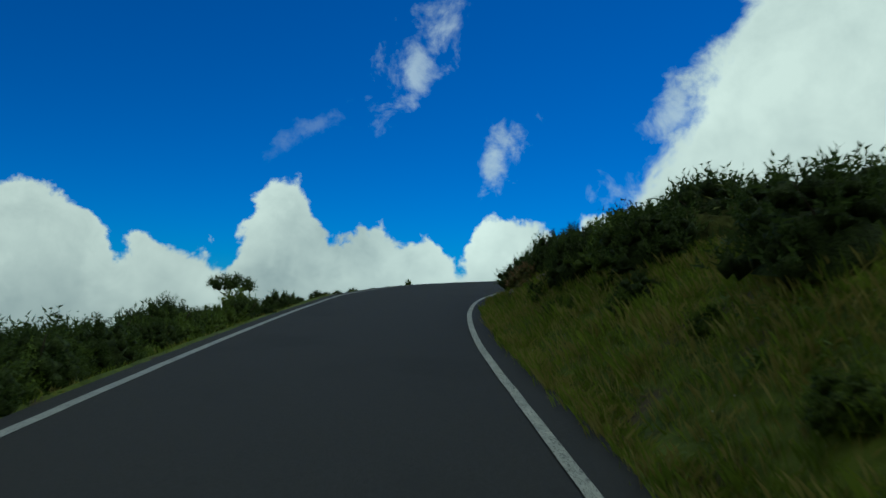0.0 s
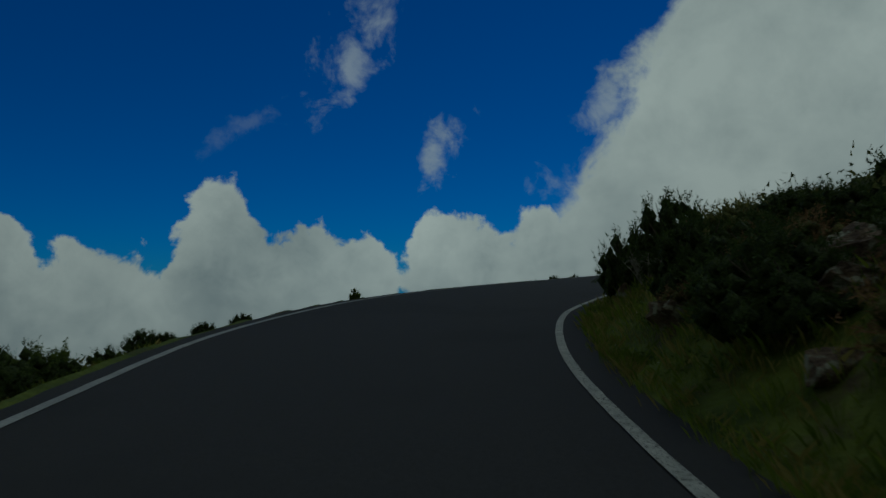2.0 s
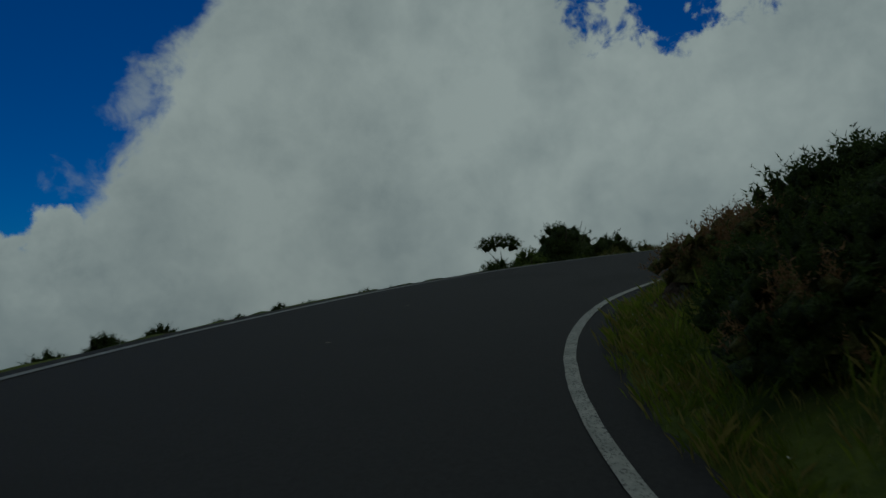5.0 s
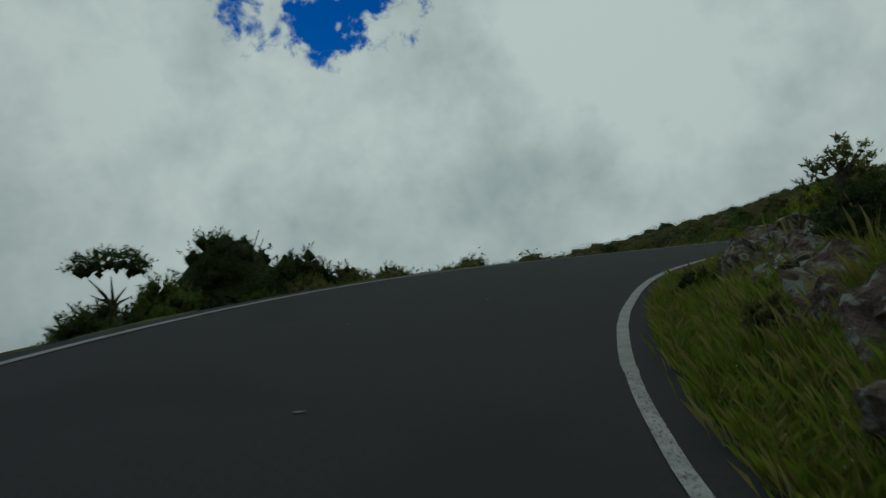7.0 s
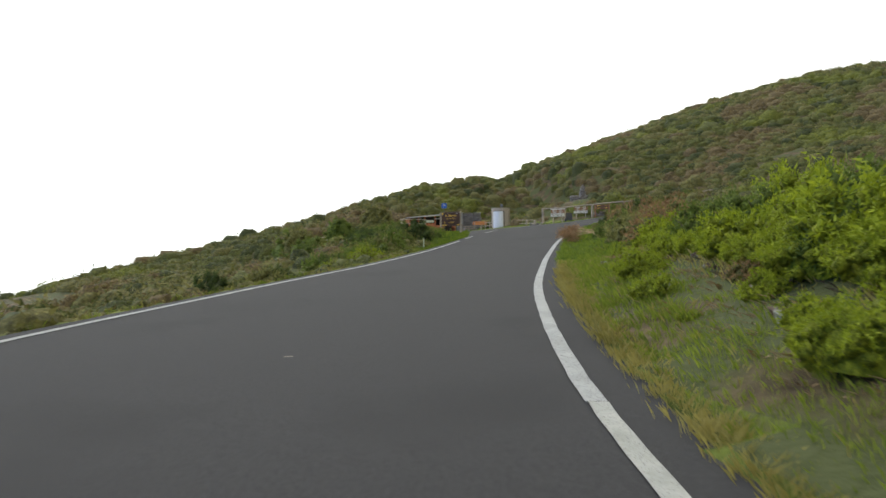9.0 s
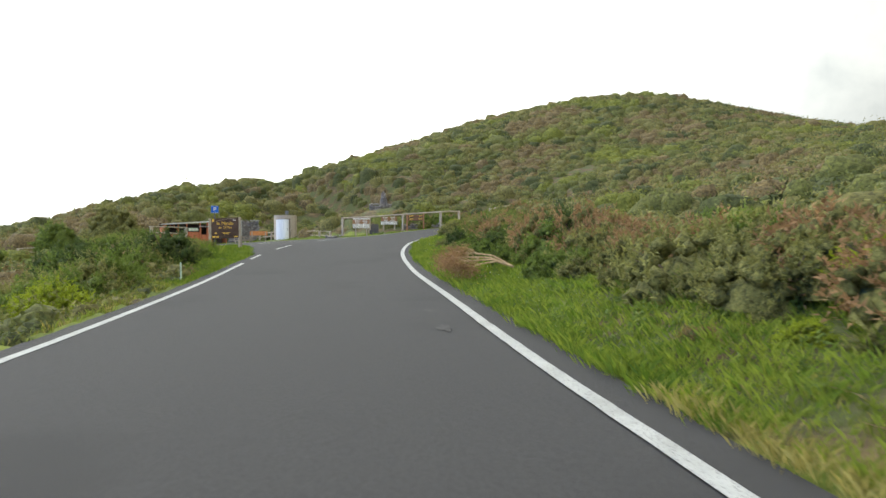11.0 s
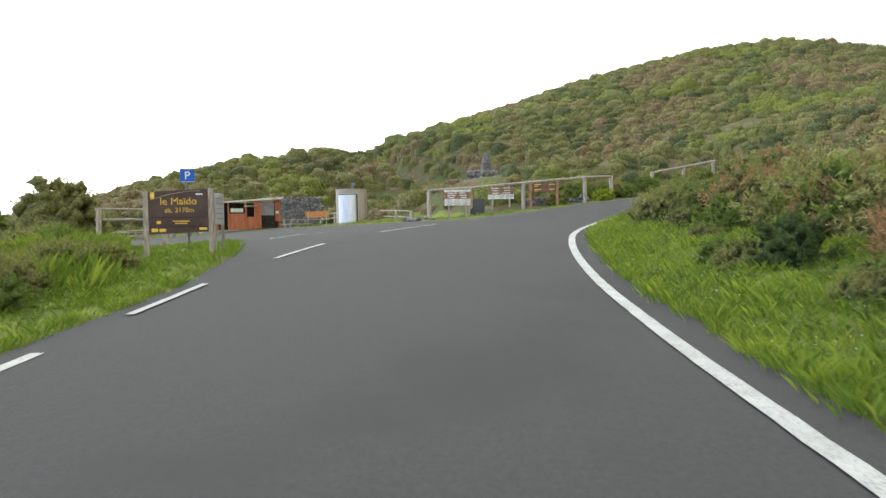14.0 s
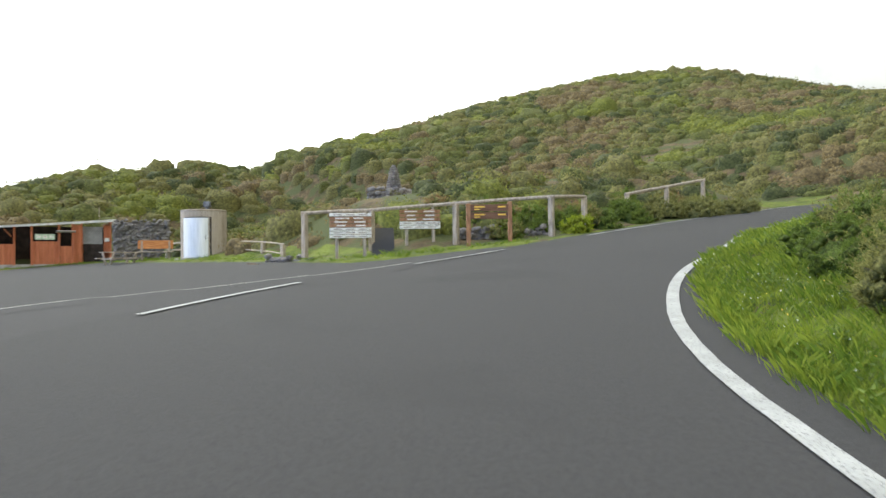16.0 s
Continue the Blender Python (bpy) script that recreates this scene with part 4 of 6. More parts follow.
def scrub_field(name, label, step, area, size, low, quads, leaf, mass, kinds, keep, seed, dome=(9, 4), crest=False):
    """Low shrubs over a whole hillside, in one mesh: leaves round a lumpy inner mass in shade-darkened scrub colour."""
    r = np.random.default_rng(seed)
    gx, gy = np.meshgrid(np.arange(area[0], area[1], step), np.arange(area[2], area[3], step))
    x, y = (g.ravel() + r.uniform(-0.5, 0.5, g.size) * step for g in (gx, gy))
    _, dr, dl = road_frame(x, y)
    ok = keep(x, y, dr, dl) & ~in_poly(x, y, PARK) & (poly_dist(x, y, PARK) > 1.8)
    ok &= np.min([np.hypot(x - a, y - b) - c for a, b, c in CLEARED], axis=0) > 0
    x, y = x[ok], y[ok]
    z = ground_z(x, y, False)
    if crest:
        # the far side of the crest, which nobody on the road sees, stays bare
        t = np.linspace(0.15, 0.97, 28)[None]
        lx, ly = (62 + (x[:, None] - 62) * t).ravel(), (21 + (y[:, None] - 21) * t).ravel()
        rise = (land(lx, ly).reshape(len(x), -1) - 6.5) / (np.hypot(x - 62, y - 21)[:, None] * t)
        seen = (z + 3.5 - 6.5) / np.hypot(x - 62, y - 21) > rise.max(1)
        x, y, z = x[seen], y[seen], z[seen]
    n = len(x)
    patch = np.array([noise.fractal((a * 0.05, b * 0.05, seed), 1.0, 2.0, 3) for a, b in zip(x, y)])
    pick = np.clip(((patch + 0.5 + r.normal(0, 0.11, n)) * len(kinds)).astype(int), 0, len(kinds) - 1)
    rad = size * r.uniform(0.6, 1.15, n) * np.where(r.uniform(0, 1, n) < 0.12, r.uniform(1.2, 1.55, n), 1.0)
    high = rad * low * r.uniform(0.7, 1.3, n)
    names = list(M_SCRUB)
    tone = np.array([names.index(c) for c in kinds])[pick]
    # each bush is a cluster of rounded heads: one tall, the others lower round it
    k = np.repeat(np.arange(n), quads)
    u = r.normal(0, 1, (len(k), 3))
    u /= np.linalg.norm(u, axis=1)[:, None]
    u[:, 2] = np.abs(u[:, 2])
    ang = np.arctan2(u[:, 1], u[:, 0])
    lump = 0.95 + 0.13 * np.sin(ang * 3 + 7 * x[k]) * (1 - u[:, 2]) + 0.10 * np.sin(u[:, 0] * 6 + 5 * x[k]) * np.cos(u[:, 1] * 6 + 5 * y[k])
    reach = (rad[k] * lump * r.uniform(0.70, 1.16, len(k)))[:, None]
    tall = (high / rad)[k]
    p = np.stack([x[k], y[k], z[k] - 0.12], 1) + u * reach * np.stack([np.ones(len(k)), np.ones(len(k)), tall], 1)
    nrm = u * np.stack([np.ones(len(k)), np.ones(len(k)), 1 / tall], 1) + r.normal(0, 0.42, u.shape)
    nrm /= np.linalg.norm(nrm, axis=1)[:, None]
    grown = leaf * np.clip(rad / size, 0.7, 1.3)[k]
    v, f = leaf_shell(p, nrm, grown, grown * 0.36, r)
    faces, idx, verts = [f], [tone[k]], [v]
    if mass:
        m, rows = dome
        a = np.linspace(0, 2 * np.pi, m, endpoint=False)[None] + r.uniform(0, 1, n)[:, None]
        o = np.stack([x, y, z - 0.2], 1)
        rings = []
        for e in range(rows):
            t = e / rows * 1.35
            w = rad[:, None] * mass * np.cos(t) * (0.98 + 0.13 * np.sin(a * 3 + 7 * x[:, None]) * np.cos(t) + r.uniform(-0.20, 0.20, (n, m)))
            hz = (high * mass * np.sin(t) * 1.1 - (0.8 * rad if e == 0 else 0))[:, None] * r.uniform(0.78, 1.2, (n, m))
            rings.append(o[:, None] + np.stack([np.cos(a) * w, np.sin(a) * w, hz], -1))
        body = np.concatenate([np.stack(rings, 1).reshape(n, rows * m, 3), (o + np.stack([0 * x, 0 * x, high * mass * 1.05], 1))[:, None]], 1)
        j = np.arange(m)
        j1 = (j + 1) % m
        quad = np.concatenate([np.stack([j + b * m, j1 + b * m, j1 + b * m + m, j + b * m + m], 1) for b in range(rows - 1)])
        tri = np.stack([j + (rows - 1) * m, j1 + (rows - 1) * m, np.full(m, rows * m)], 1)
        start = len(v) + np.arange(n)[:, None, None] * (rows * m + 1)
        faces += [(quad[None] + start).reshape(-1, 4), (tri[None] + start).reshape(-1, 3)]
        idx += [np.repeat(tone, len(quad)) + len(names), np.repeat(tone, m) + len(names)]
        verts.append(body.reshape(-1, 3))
    ob = new(name, mesh_np(name, np.vstack(verts), faces, list(M_SCRUB.values()) + list(M_SCRUB_SHADED.values()), np.concatenate(idx), smooth=True))
    tagged(ob, label, "scrub", kind="stuff")


TONES = ["brown", "brown", "olive", "brown", "olive", "dark", "olive", "green", "olive", "dark", "green", "olive", "green", "lime"]
CLOSE = lambda x, y: np.hypot(x - 88, y - 2) < 42
NEAR_HILL = lambda x, y: np.hypot(x - 78, y - 14) < 95
SLOPE = lambda x, y: (x + 0.3 * y < 104) & (y > -46)
FIELD = lambda x, y, dr, dl: (np.maximum(dr, dl) > 3.0) & (np.hypot(x - 70, y - 15) < 245) & (y < 0.7 * x - 12) & (x > 58)
HEATH = "mixed green and brown heath scrub covering the mountain slope"
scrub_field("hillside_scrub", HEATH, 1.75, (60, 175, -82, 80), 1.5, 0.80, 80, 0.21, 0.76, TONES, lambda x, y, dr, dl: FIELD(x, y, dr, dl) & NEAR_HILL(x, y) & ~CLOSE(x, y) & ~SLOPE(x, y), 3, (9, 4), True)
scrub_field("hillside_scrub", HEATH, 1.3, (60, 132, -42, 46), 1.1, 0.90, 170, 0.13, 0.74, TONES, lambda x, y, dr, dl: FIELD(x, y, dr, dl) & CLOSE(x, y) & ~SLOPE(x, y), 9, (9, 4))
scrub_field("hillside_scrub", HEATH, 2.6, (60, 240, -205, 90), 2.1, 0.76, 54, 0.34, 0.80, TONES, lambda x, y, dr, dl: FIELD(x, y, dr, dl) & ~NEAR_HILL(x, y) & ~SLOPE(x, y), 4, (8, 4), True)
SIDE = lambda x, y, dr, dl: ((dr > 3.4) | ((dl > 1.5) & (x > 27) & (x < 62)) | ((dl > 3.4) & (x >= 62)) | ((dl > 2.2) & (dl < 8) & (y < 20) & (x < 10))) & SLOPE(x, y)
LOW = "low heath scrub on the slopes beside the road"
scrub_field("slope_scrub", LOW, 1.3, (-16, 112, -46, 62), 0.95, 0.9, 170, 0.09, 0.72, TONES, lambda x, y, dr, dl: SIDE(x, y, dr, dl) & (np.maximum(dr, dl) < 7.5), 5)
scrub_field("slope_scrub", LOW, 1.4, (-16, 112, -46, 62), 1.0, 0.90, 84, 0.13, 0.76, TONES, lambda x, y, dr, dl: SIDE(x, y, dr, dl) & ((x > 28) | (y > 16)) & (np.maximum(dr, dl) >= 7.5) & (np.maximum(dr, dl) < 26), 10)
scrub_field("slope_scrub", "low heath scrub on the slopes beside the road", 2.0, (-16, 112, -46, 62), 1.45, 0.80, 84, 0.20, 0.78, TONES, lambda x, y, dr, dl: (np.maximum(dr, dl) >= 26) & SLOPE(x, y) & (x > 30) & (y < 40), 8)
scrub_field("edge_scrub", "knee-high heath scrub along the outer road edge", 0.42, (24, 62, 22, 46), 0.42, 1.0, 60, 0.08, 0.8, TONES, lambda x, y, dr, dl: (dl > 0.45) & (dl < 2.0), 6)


def blades(name, label, places, height, width, mats, seed, lean=0.5, tuft=12, gather=0.07, dry_share=0.34):
    """Grass in tufts: blades that splay from each of the places."""
    r = np.random.default_rng(seed)
    m = len(places)
    tall = r.uniform(0.6, 1.15, m) * (1 + 0.4 * np.array([noise.noise((p * 0.8, q * 0.8, 2.0)) for p, q in places]))
    dry = r.uniform(0, 1, m) < dry_share
    gz0 = ground_z(places[:, 0], places[:, 1])
    k = np.repeat(np.arange(m), tuft)
    n = len(k)
    off = r.normal(0, gather, (n, 2))
    b = np.arctan2(off[:, 1], off[:, 0]) + r.normal(0, 0.5, n)
    a = b + r.normal(1.57, 0.4, n)
    h = height * tall[k] * r.uniform(0.5, 1.2, n)
    side = np.stack([np.cos(a), np.sin(a), 0 * a], 1) * (width * r.uniform(0.6, 1.4, n))[:, None]
    bend = np.stack([np.cos(b), np.sin(b), 0 * a], 1) * (h * lean * r.uniform(0.1, 1.3, n))[:, None]
    o = np.concatenate([places[k] + off, (gz0[k] - 0.04)[:, None]], 1)
    up = np.stack([0 * h, 0 * h, h], 1)
    v = np.stack([o - side, o + side, o + up * 0.62 + bend * 0.4 + side * 0.7, o + up + bend], 1)
    f = np.arange(4 * n).reshape(n, 4)
    idx = (dry[k] | (r.uniform(0, 1, n) < 0.08)).astype(int)
    ob = new(name, mesh_np(name, v.reshape(-1, 3), f, mats, idx))
    tagged(ob, label, "grass", kind="stuff")


def verge(n, s0, s1, d0, d1, side, seed, power=1.3):
    r = np.random.default_rng(seed)
    n //= 12
    s, d = r.uniform(s0, s1, n), d0 + (d1 - d0) * r.uniform(0, 1, n) ** power
    k = np.clip((s / 0.35).astype(int), 0, len(CENTRE) - 2)
    t = (s / 0.35 - k)[:, None]
    c = CENTRE[k] * (1 - t) + CENTRE[k + 1] * t
    hw = HALF[k] * (1 - t[:, 0]) + HALF[k + 1] * t[:, 0]
    w = WIDE_R[k] if side > 0 else WIDE_L
    return (c + side * ACROSS[k] * (hw + w + d)[:, None])[:, :2]


LONG = "long yellow-green grass on the inner roadside bank"
BOTH = [M_GRASS, M_STRAW]
blades("verge_grass", LONG, verge(60000, S_START - 2, S_DARK + 2, 0.0, 3.4, 1, 1), 0.21, 0.0030, BOTH, 11, 0.7)
blades("verge_grass", "long grass at the foot of the dark shrubs", verge(26000, S_DARK + 2, S_APEX, 0.0, 1.9, 1, 7), 0.19, 0.0030, BOTH, 18, 0.7)
blades("verge_grass", LONG, verge(34000, S_APEX, S_LIME - 3, 0.0, 2.4, 1, 2), 0.22, 0.0030, BOTH, 12, 0.7)
blades("verge_grass", "narrow strip of yellow-green grass beside the tarmac", verge(22000, S_LIME - 3, S_DEAD - 7, 0.0, 1.0, 1, 22), 0.15, 0.0030, BOTH, 22, 0.7)
blades("verge_grass", "thin dry grass on bare brown soil", verge(9000, S_LIME - 5, S_DEAD - 8, 0.9, 3.2, 1, 23, 1.0), 0.15, 0.0035, [M_STRAW, M_GRASS], 23, 0.7)
blades("twig_litter", "dead brown twigs lying on bare soil", verge(12000, S_LIME - 4, S_DEAD - 8, 0.8, 3.6, 1, 24, 1.0), 0.07, 0.006, [M_BARK, M_DEADWOOD], 24, 2.6)
blades("verge_grass", "thick bright green grass on the inner verge", verge(120000, S_DEAD - 8, S_TURN + 14, 0.0, 3.4, 1, 3), 0.17, 0.0030, [M_GRASS, M_LAWN], 13, 0.8, dry_share=0.35)
blades("verge_grass", "sparse grass along the outer edge of the road", verge(2600, S_START - 4, S_BEND, 0.25, 1.2, -1, 4), 0.12, 0.005, BOTH, 14)
blades("verge_grass", "sparse grass along the outer edge of the road", verge(6000, S_LIME - 4, S_LAWN, 0.25, 1.4, -1, 6), 0.16, 0.005, BOTH, 16)
blades("verge_grass", "tall green weeds between the lawn and the scrub", verge(16000, S_LAWN, S(69.0, 19.6), 1.2, 5.0, -1, 8, 1.0), 0.22, 0.0045, [M_LAWN, M_GRASS], 19, 0.6, dry_share=0.2)
tussock = np.random.default_rng(21).normal((76.2, 24.6), (2.2, 0.6), (5000, 2))
blades("tall_grass", "tall light green grass behind the place sign", tussock[tussock[:, 1] > 23.4], 0.5, 0.006, [M_GRASS, M_LAWN], 22, 0.45, dry_share=0.3)
blades("seed_stems", "tall pale seeding grass stems on the bank", verge(2600, S_START - 2, S_LIME - 2, 0.3, 3.0, 1, 25, 1.0), 0.48, 0.0026, [M_STRAW, M_GRASS], 25, 0.3, 4, 0.05)
lawn = verge(56000, S_LAWN, S(78.2, 16.1), 0.05, 6.5, -1, 5)
lawn = lawn[~in_poly(lawn[:, 0], lawn[:, 1], PARK)]
blades("lawn_grass", "short green grass round the place sign", lawn, 0.15, 0.0045, [M_LAWN, M_GRASS], 15, 0.8, dry_share=0.25)


def weeds(name, label, n, s0, s1, d0, d1, side, seed, size):
    """Knee-low leafy weeds: domed tufts of broad leaves between the grass."""
    r = np.random.default_rng(seed)
    p = verge(12 * n, s0, s1, d0, d1, side, seed, 1.0)
    k = np.repeat(np.arange(n), 46)
    u = r.normal(0, 1, (len(k), 3))
    u /= np.linalg.norm(u, axis=1)[:, None]
    u[:, 2] = np.abs(u[:, 2])
    big = size * r.uniform(0.5, 1.4, n)
    o = np.stack([p[:, 0], p[:, 1], ground_z(p[:, 0], p[:, 1])], 1)[k] + u * (1.0, 1.0, 1.2) * (big[k] * r.uniform(0.4, 1.05, len(k)))[:, None]
    v, f = leaf_shell(o, u, 0.055, 0.013, r)
    tagged(new(name, mesh_np(name, v, f, [M_WEED], smooth=True)), label, "weeds", kind="stuff")


weeds("bank_weeds", "low dark green leafy weeds among the bank grass", 420, S_START - 2, S_LIME - 2, 0.1, 3.2, 1, 61, 0.20)
weeds("verge_weeds", "low dark green leafy weeds among the verge grass", 380, S_DEAD - 8, S_TURN + 10, 0.1, 3.0, 1, 62, 0.17)
weeds("lawn_weeds", "low green leafy weeds at the edge of the lawn", 120, S_LAWN - 4, S(68.0, 19.6), 0.4, 4.0, -1, 63, 0.22)
skirt = np.random.default_rng(9).uniform((82, 3), (120, 34), (6000, 2))
edge_d = poly_dist(skirt[:, 0], skirt[:, 1], PARK)
_, near_r, near_l = road_frame(skirt[:, 0], skirt[:, 1])
skirt = skirt[~in_poly(skirt[:, 0], skirt[:, 1], PARK) & (edge_d < 2.2) & (np.maximum(near_r, near_l) > 0.1)]
blades("lawn_grass", "short green grass along the parking edge", skirt, 0.16, 0.0045, [M_LAWN, M_GRASS], 17, 0.8, dry_share=0.25)

# ---- rocks, trees and fallen wood ----
def rock(x, y, size, flat, seed, label="lichen-spotted basalt boulder in the cut bank", sink=0.3, group="bank boulders"):
    """An angular block: the hull of a few points, its faces roughened."""
    r = random.Random(seed)
    bm = bmesh.new()
    for _ in range(15):
        d = Vector((r.gauss(0, 1), r.gauss(0, 1), r.gauss(0, 1))).normalized() * r.uniform(0.85, 1.1)
        bm.verts.new(d)
    hull = bmesh.ops.convex_hull(bm, input=bm.verts[:])
    bmesh.ops.delete(bm, geom=[v for v in bm.verts if not v.link_faces], context="VERTS")
    bmesh.ops.subdivide_edges(bm, edges=bm.edges[:], cuts=5 if size > 0.3 else 1, use_grid_fill=True)
    bmesh.ops.triangulate(bm, faces=bm.faces[:])
    shift = Vector((seed * 3.7, seed * 1.3, 0))
    for v in bm.verts:
        n = noise.fractal(v.co * 1.6 + shift, 0.8, 2.1, 5)
        cut = abs(noise.noise(v.co * 2.3 + shift))
        v.co *= 1 + 0.16 * n - 0.10 * max(0, 0.12 - cut) / 0.12
        v.co = Vector((v.co.x * size, v.co.y * size * 0.85, v.co.z * size * flat))
    ob = part("boulder", bm, M_ROCK)
    z = ground_z(x, y)[0]
    ob.matrix_world = pose(x, y, z + size * flat * (0.5 - sink), seed * 31 % 25, seed * 17 % 25, seed * 67 % 360)
    return tagged(ob, label, "boulder", group)


for i, (x, y, size, flat) in enumerate(((19.5, 29.9, 0.50, 0.85), (18.6, 30.2, 0.42, 0.7), (17.5, 29.9, 0.42, 0.8), (16.5, 30.1, 0.36, 0.8), (15.4, 29.6, 0.55, 0.9), (14.1, 29.9, 0.5, 0.8), (12.9, 29.4, 0.42, 0.9), (20.6, 29.7, 0.5, 0.9), (21.8, 30.3, 0.55, 0.85), (22.7, 29.7, 0.68, 0.9), (23.7, 30.3, 0.42, 0.8), (25.4, 29.4, 0.6, 0.85), (27.0, 28.9, 0.55, 0.9), (11.5, 29.0, 0.45, 0.8), (8.8, 27.6, 0.36, 0.8), (6.6, 25.4, 0.36, 0.9), (4.6, 23.0, 0.4, 0.8))):
    rock(x, y, size, flat, i + 1, sink=0.40)
for i, (x, y, size, flat) in enumerate(((20.4, 30.75, 0.42, 0.9), (21.5, 30.7, 0.5, 0.9), (22.5, 30.75, 0.42, 0.85), (24.4, 30.3, 0.5, 0.9))):
    rock(x, y, size, flat, i + 170, sink=0.36)
for i, s0 in enumerate((35.8, 37.0, 38.2, 39.9, 41.4, 44.2, 46.8, 49.2, 51.0, 53.4)):
    rx, ry = at(s0, 0.85 + 0.25 * (i % 3))
    rock(rx, ry, 0.24 + 0.05 * (i % 4), 0.95, i + 180, "rough lichen-spotted basalt boulder in the cut bank", 0.30)
# the ledge that breaks out of the turf at the outer bend, and the stony cut at the foot of the dark shrubs
for i, (x, y, size, flat) in enumerate(((15.6, 29.75, 0.80, 0.60), (17.3, 29.95, 0.75, 0.55), (18.9, 29.85, 0.85, 0.62), (20.3, 30.25, 0.70, 0.66), (21.5, 29.95, 0.85, 0.70), (22.6, 30.35, 0.60, 0.8), (19.6, 30.6, 0.34, 0.8), (16.6, 30.45, 0.30, 0.8))):
    rock(x, y, size, flat, i + 120, "broad lichen-ringed basalt slab in the bank", 0.72, "bank ledge")
for i, (s, d, size, flat) in enumerate(((34.5, 1.5, 0.42, 1.0), (35.6, 1.9, 0.5, 1.1), (36.8, 1.6, 0.38, 0.9), (37.8, 2.1, 0.55, 1.1), (39.2, 1.7, 0.45, 1.0), (41.0, 1.5, 0.4, 0.9), (43.2, 1.7, 0.5, 1.1), (44.6, 1.5, 0.42, 1.0), (46.5, 1.6, 0.5, 1.0), (48.5, 1.7, 0.55, 1.1), (50.0, 1.5, 0.45, 1.0), (52.5, 1.6, 0.55, 1.0), (54.5, 1.7, 0.5, 0.9), (33.0, 1.8, 0.45, 1.0), (31.5, 1.6, 0.36, 0.9))):
    rx, ry = at(s, d)
    rock(rx, ry, size, flat, i + 140, "rough lichen-spotted basalt boulder in the cut bank", 0.50)
r1 = random.Random(4)
for i in range(26):
    x, y = at(S_LIME - 1 + i * 0.6, r1.uniform(0.8, 3.0))
    rock(x, y, r1.uniform(0.07, 0.24), 0.6, i + 30, "small grey volcanic stone lying on bare soil", 0.25, "loose stones")
for i in range(7):
    rock(88.6 + i * 0.75, 8.9 + r1.uniform(0.3, 1.0) - i * 0.05 + 0.6, r1.uniform(0.14, 0.3), 0.6, i + 80, "pale stone set along the parking edge", 0.2, "edge stones")


def tree(x, y, top, spread, trunk_h, clumps, seed, label, kind="dark", flat=False, airy=False):
    z = float(ground_z(x, y)[0]) - 0.1
    height = top - z
    root = holder("tree", pose(x, y, z), label, "tree")
    r = random.Random(seed)
    bm = bmesh.new()
    for _ in range(7):
        a = r.uniform(0, 6.28)
        q = Vector((math.cos(a) * spread * 0.55, math.sin(a) * spread * 0.55, height * r.uniform(0.66, 0.82)))
        fork = min(trunk_h, height * 0.6)
        mid = Vector((q.x * 0.35, q.y * 0.35, fork + (q.z - fork) * 0.45))
        tube(bm, [(0, 0, 0), (0.05 * r.uniform(-1, 1), 0.05 * r.uniform(-1, 1), fork), mid, q], [0.11 * min(spread, 0.75), 0.08 * min(spread, 0.75), 0.035 * min(spread, 1), 0.010 * min(spread, 1)], 7)
    part("trunk", bm, M_BARK, root)
    if flat:
        crown_object(kind, seed, spread, 0.42, clumps, 9, 9, 0.08, 0.02, 0.1, height - 0.55, True, 0, root)
    else:
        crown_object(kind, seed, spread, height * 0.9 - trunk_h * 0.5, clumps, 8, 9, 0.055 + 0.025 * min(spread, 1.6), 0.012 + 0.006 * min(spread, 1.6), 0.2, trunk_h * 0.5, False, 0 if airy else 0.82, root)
    return root


tree(25.4, 44.2, 5.3, 2.0, 0.4, 130, 5, "dense dark round-crowned highland tree below the road edge")
tree(27.9, 43.6, 4.3, 1.6, 0.3, 80, 6, "dense dark round-crowned highland tree below the road edge")
tree(22.2, 45.2, 4.0, 1.0, 2.6, 34, 7, "flat-topped tamarind tree with a thin trunk", flat=True)
tree(21.4, 42.6, 3.4, 1.1, 0.4, 60, 8, "small bushy highland tree at the road edge", "green")
tree(18.9, 41.6, 2.9, 1.0, 0.3, 50, 18, "small bushy highland tree at the road edge", "dark")
tree(30.0, 42.9, 3.8, 1.0, 0.3, 50, 9, "small bushy highland tree at the road edge", "olive")
tree(31.2, 42.0, 3.3, 0.75, 0.3, 30, 19, "small bushy highland tree at the road edge", "green")
tree(20.2, 43.2, 2.7, 1.2, 0.3, 60, 28, "small bushy highland tree at the road edge", "dark")
tree(22.6, 29.2, 5.45, 0.55, 1.0, 22, 29, "thin open roadside shrub tree on the bank", "olive", airy=True)
tree(23.8, 28.9, 5.6, 0.5, 1.0, 20, 30, "thin open roadside shrub tree on the bank", "green", airy=True)
tree(-9.6, 15.5, 1.5, 0.9, 1.6, 40, 10, "flat-topped tamarind tree with a thin trunk", flat=True)
tree(-8.0, 12.3, 1.0, 0.9, 0.4, 50, 13, "small bushy highland tree at the road edge", "green")
tree(89.6, 26.1, 9.4, 2.2, 0.9, 170, 34, "broad bushy highland tree behind the rail fence", "olive")
tree(92.4, 29.4, 8.6, 1.6, 0.9, 100, 35, "broad bushy highland tree behind the rail fence", "green")
tree(80.5, 33.5, 7.5, 1.7, 0.8, 70, 14, "bushy highland tree behind the lawn", "olive")
tree(86.0, 34.5, 7.4, 1.5, 0.8, 60, 15, "bushy highland tree behind the lawn", "green")
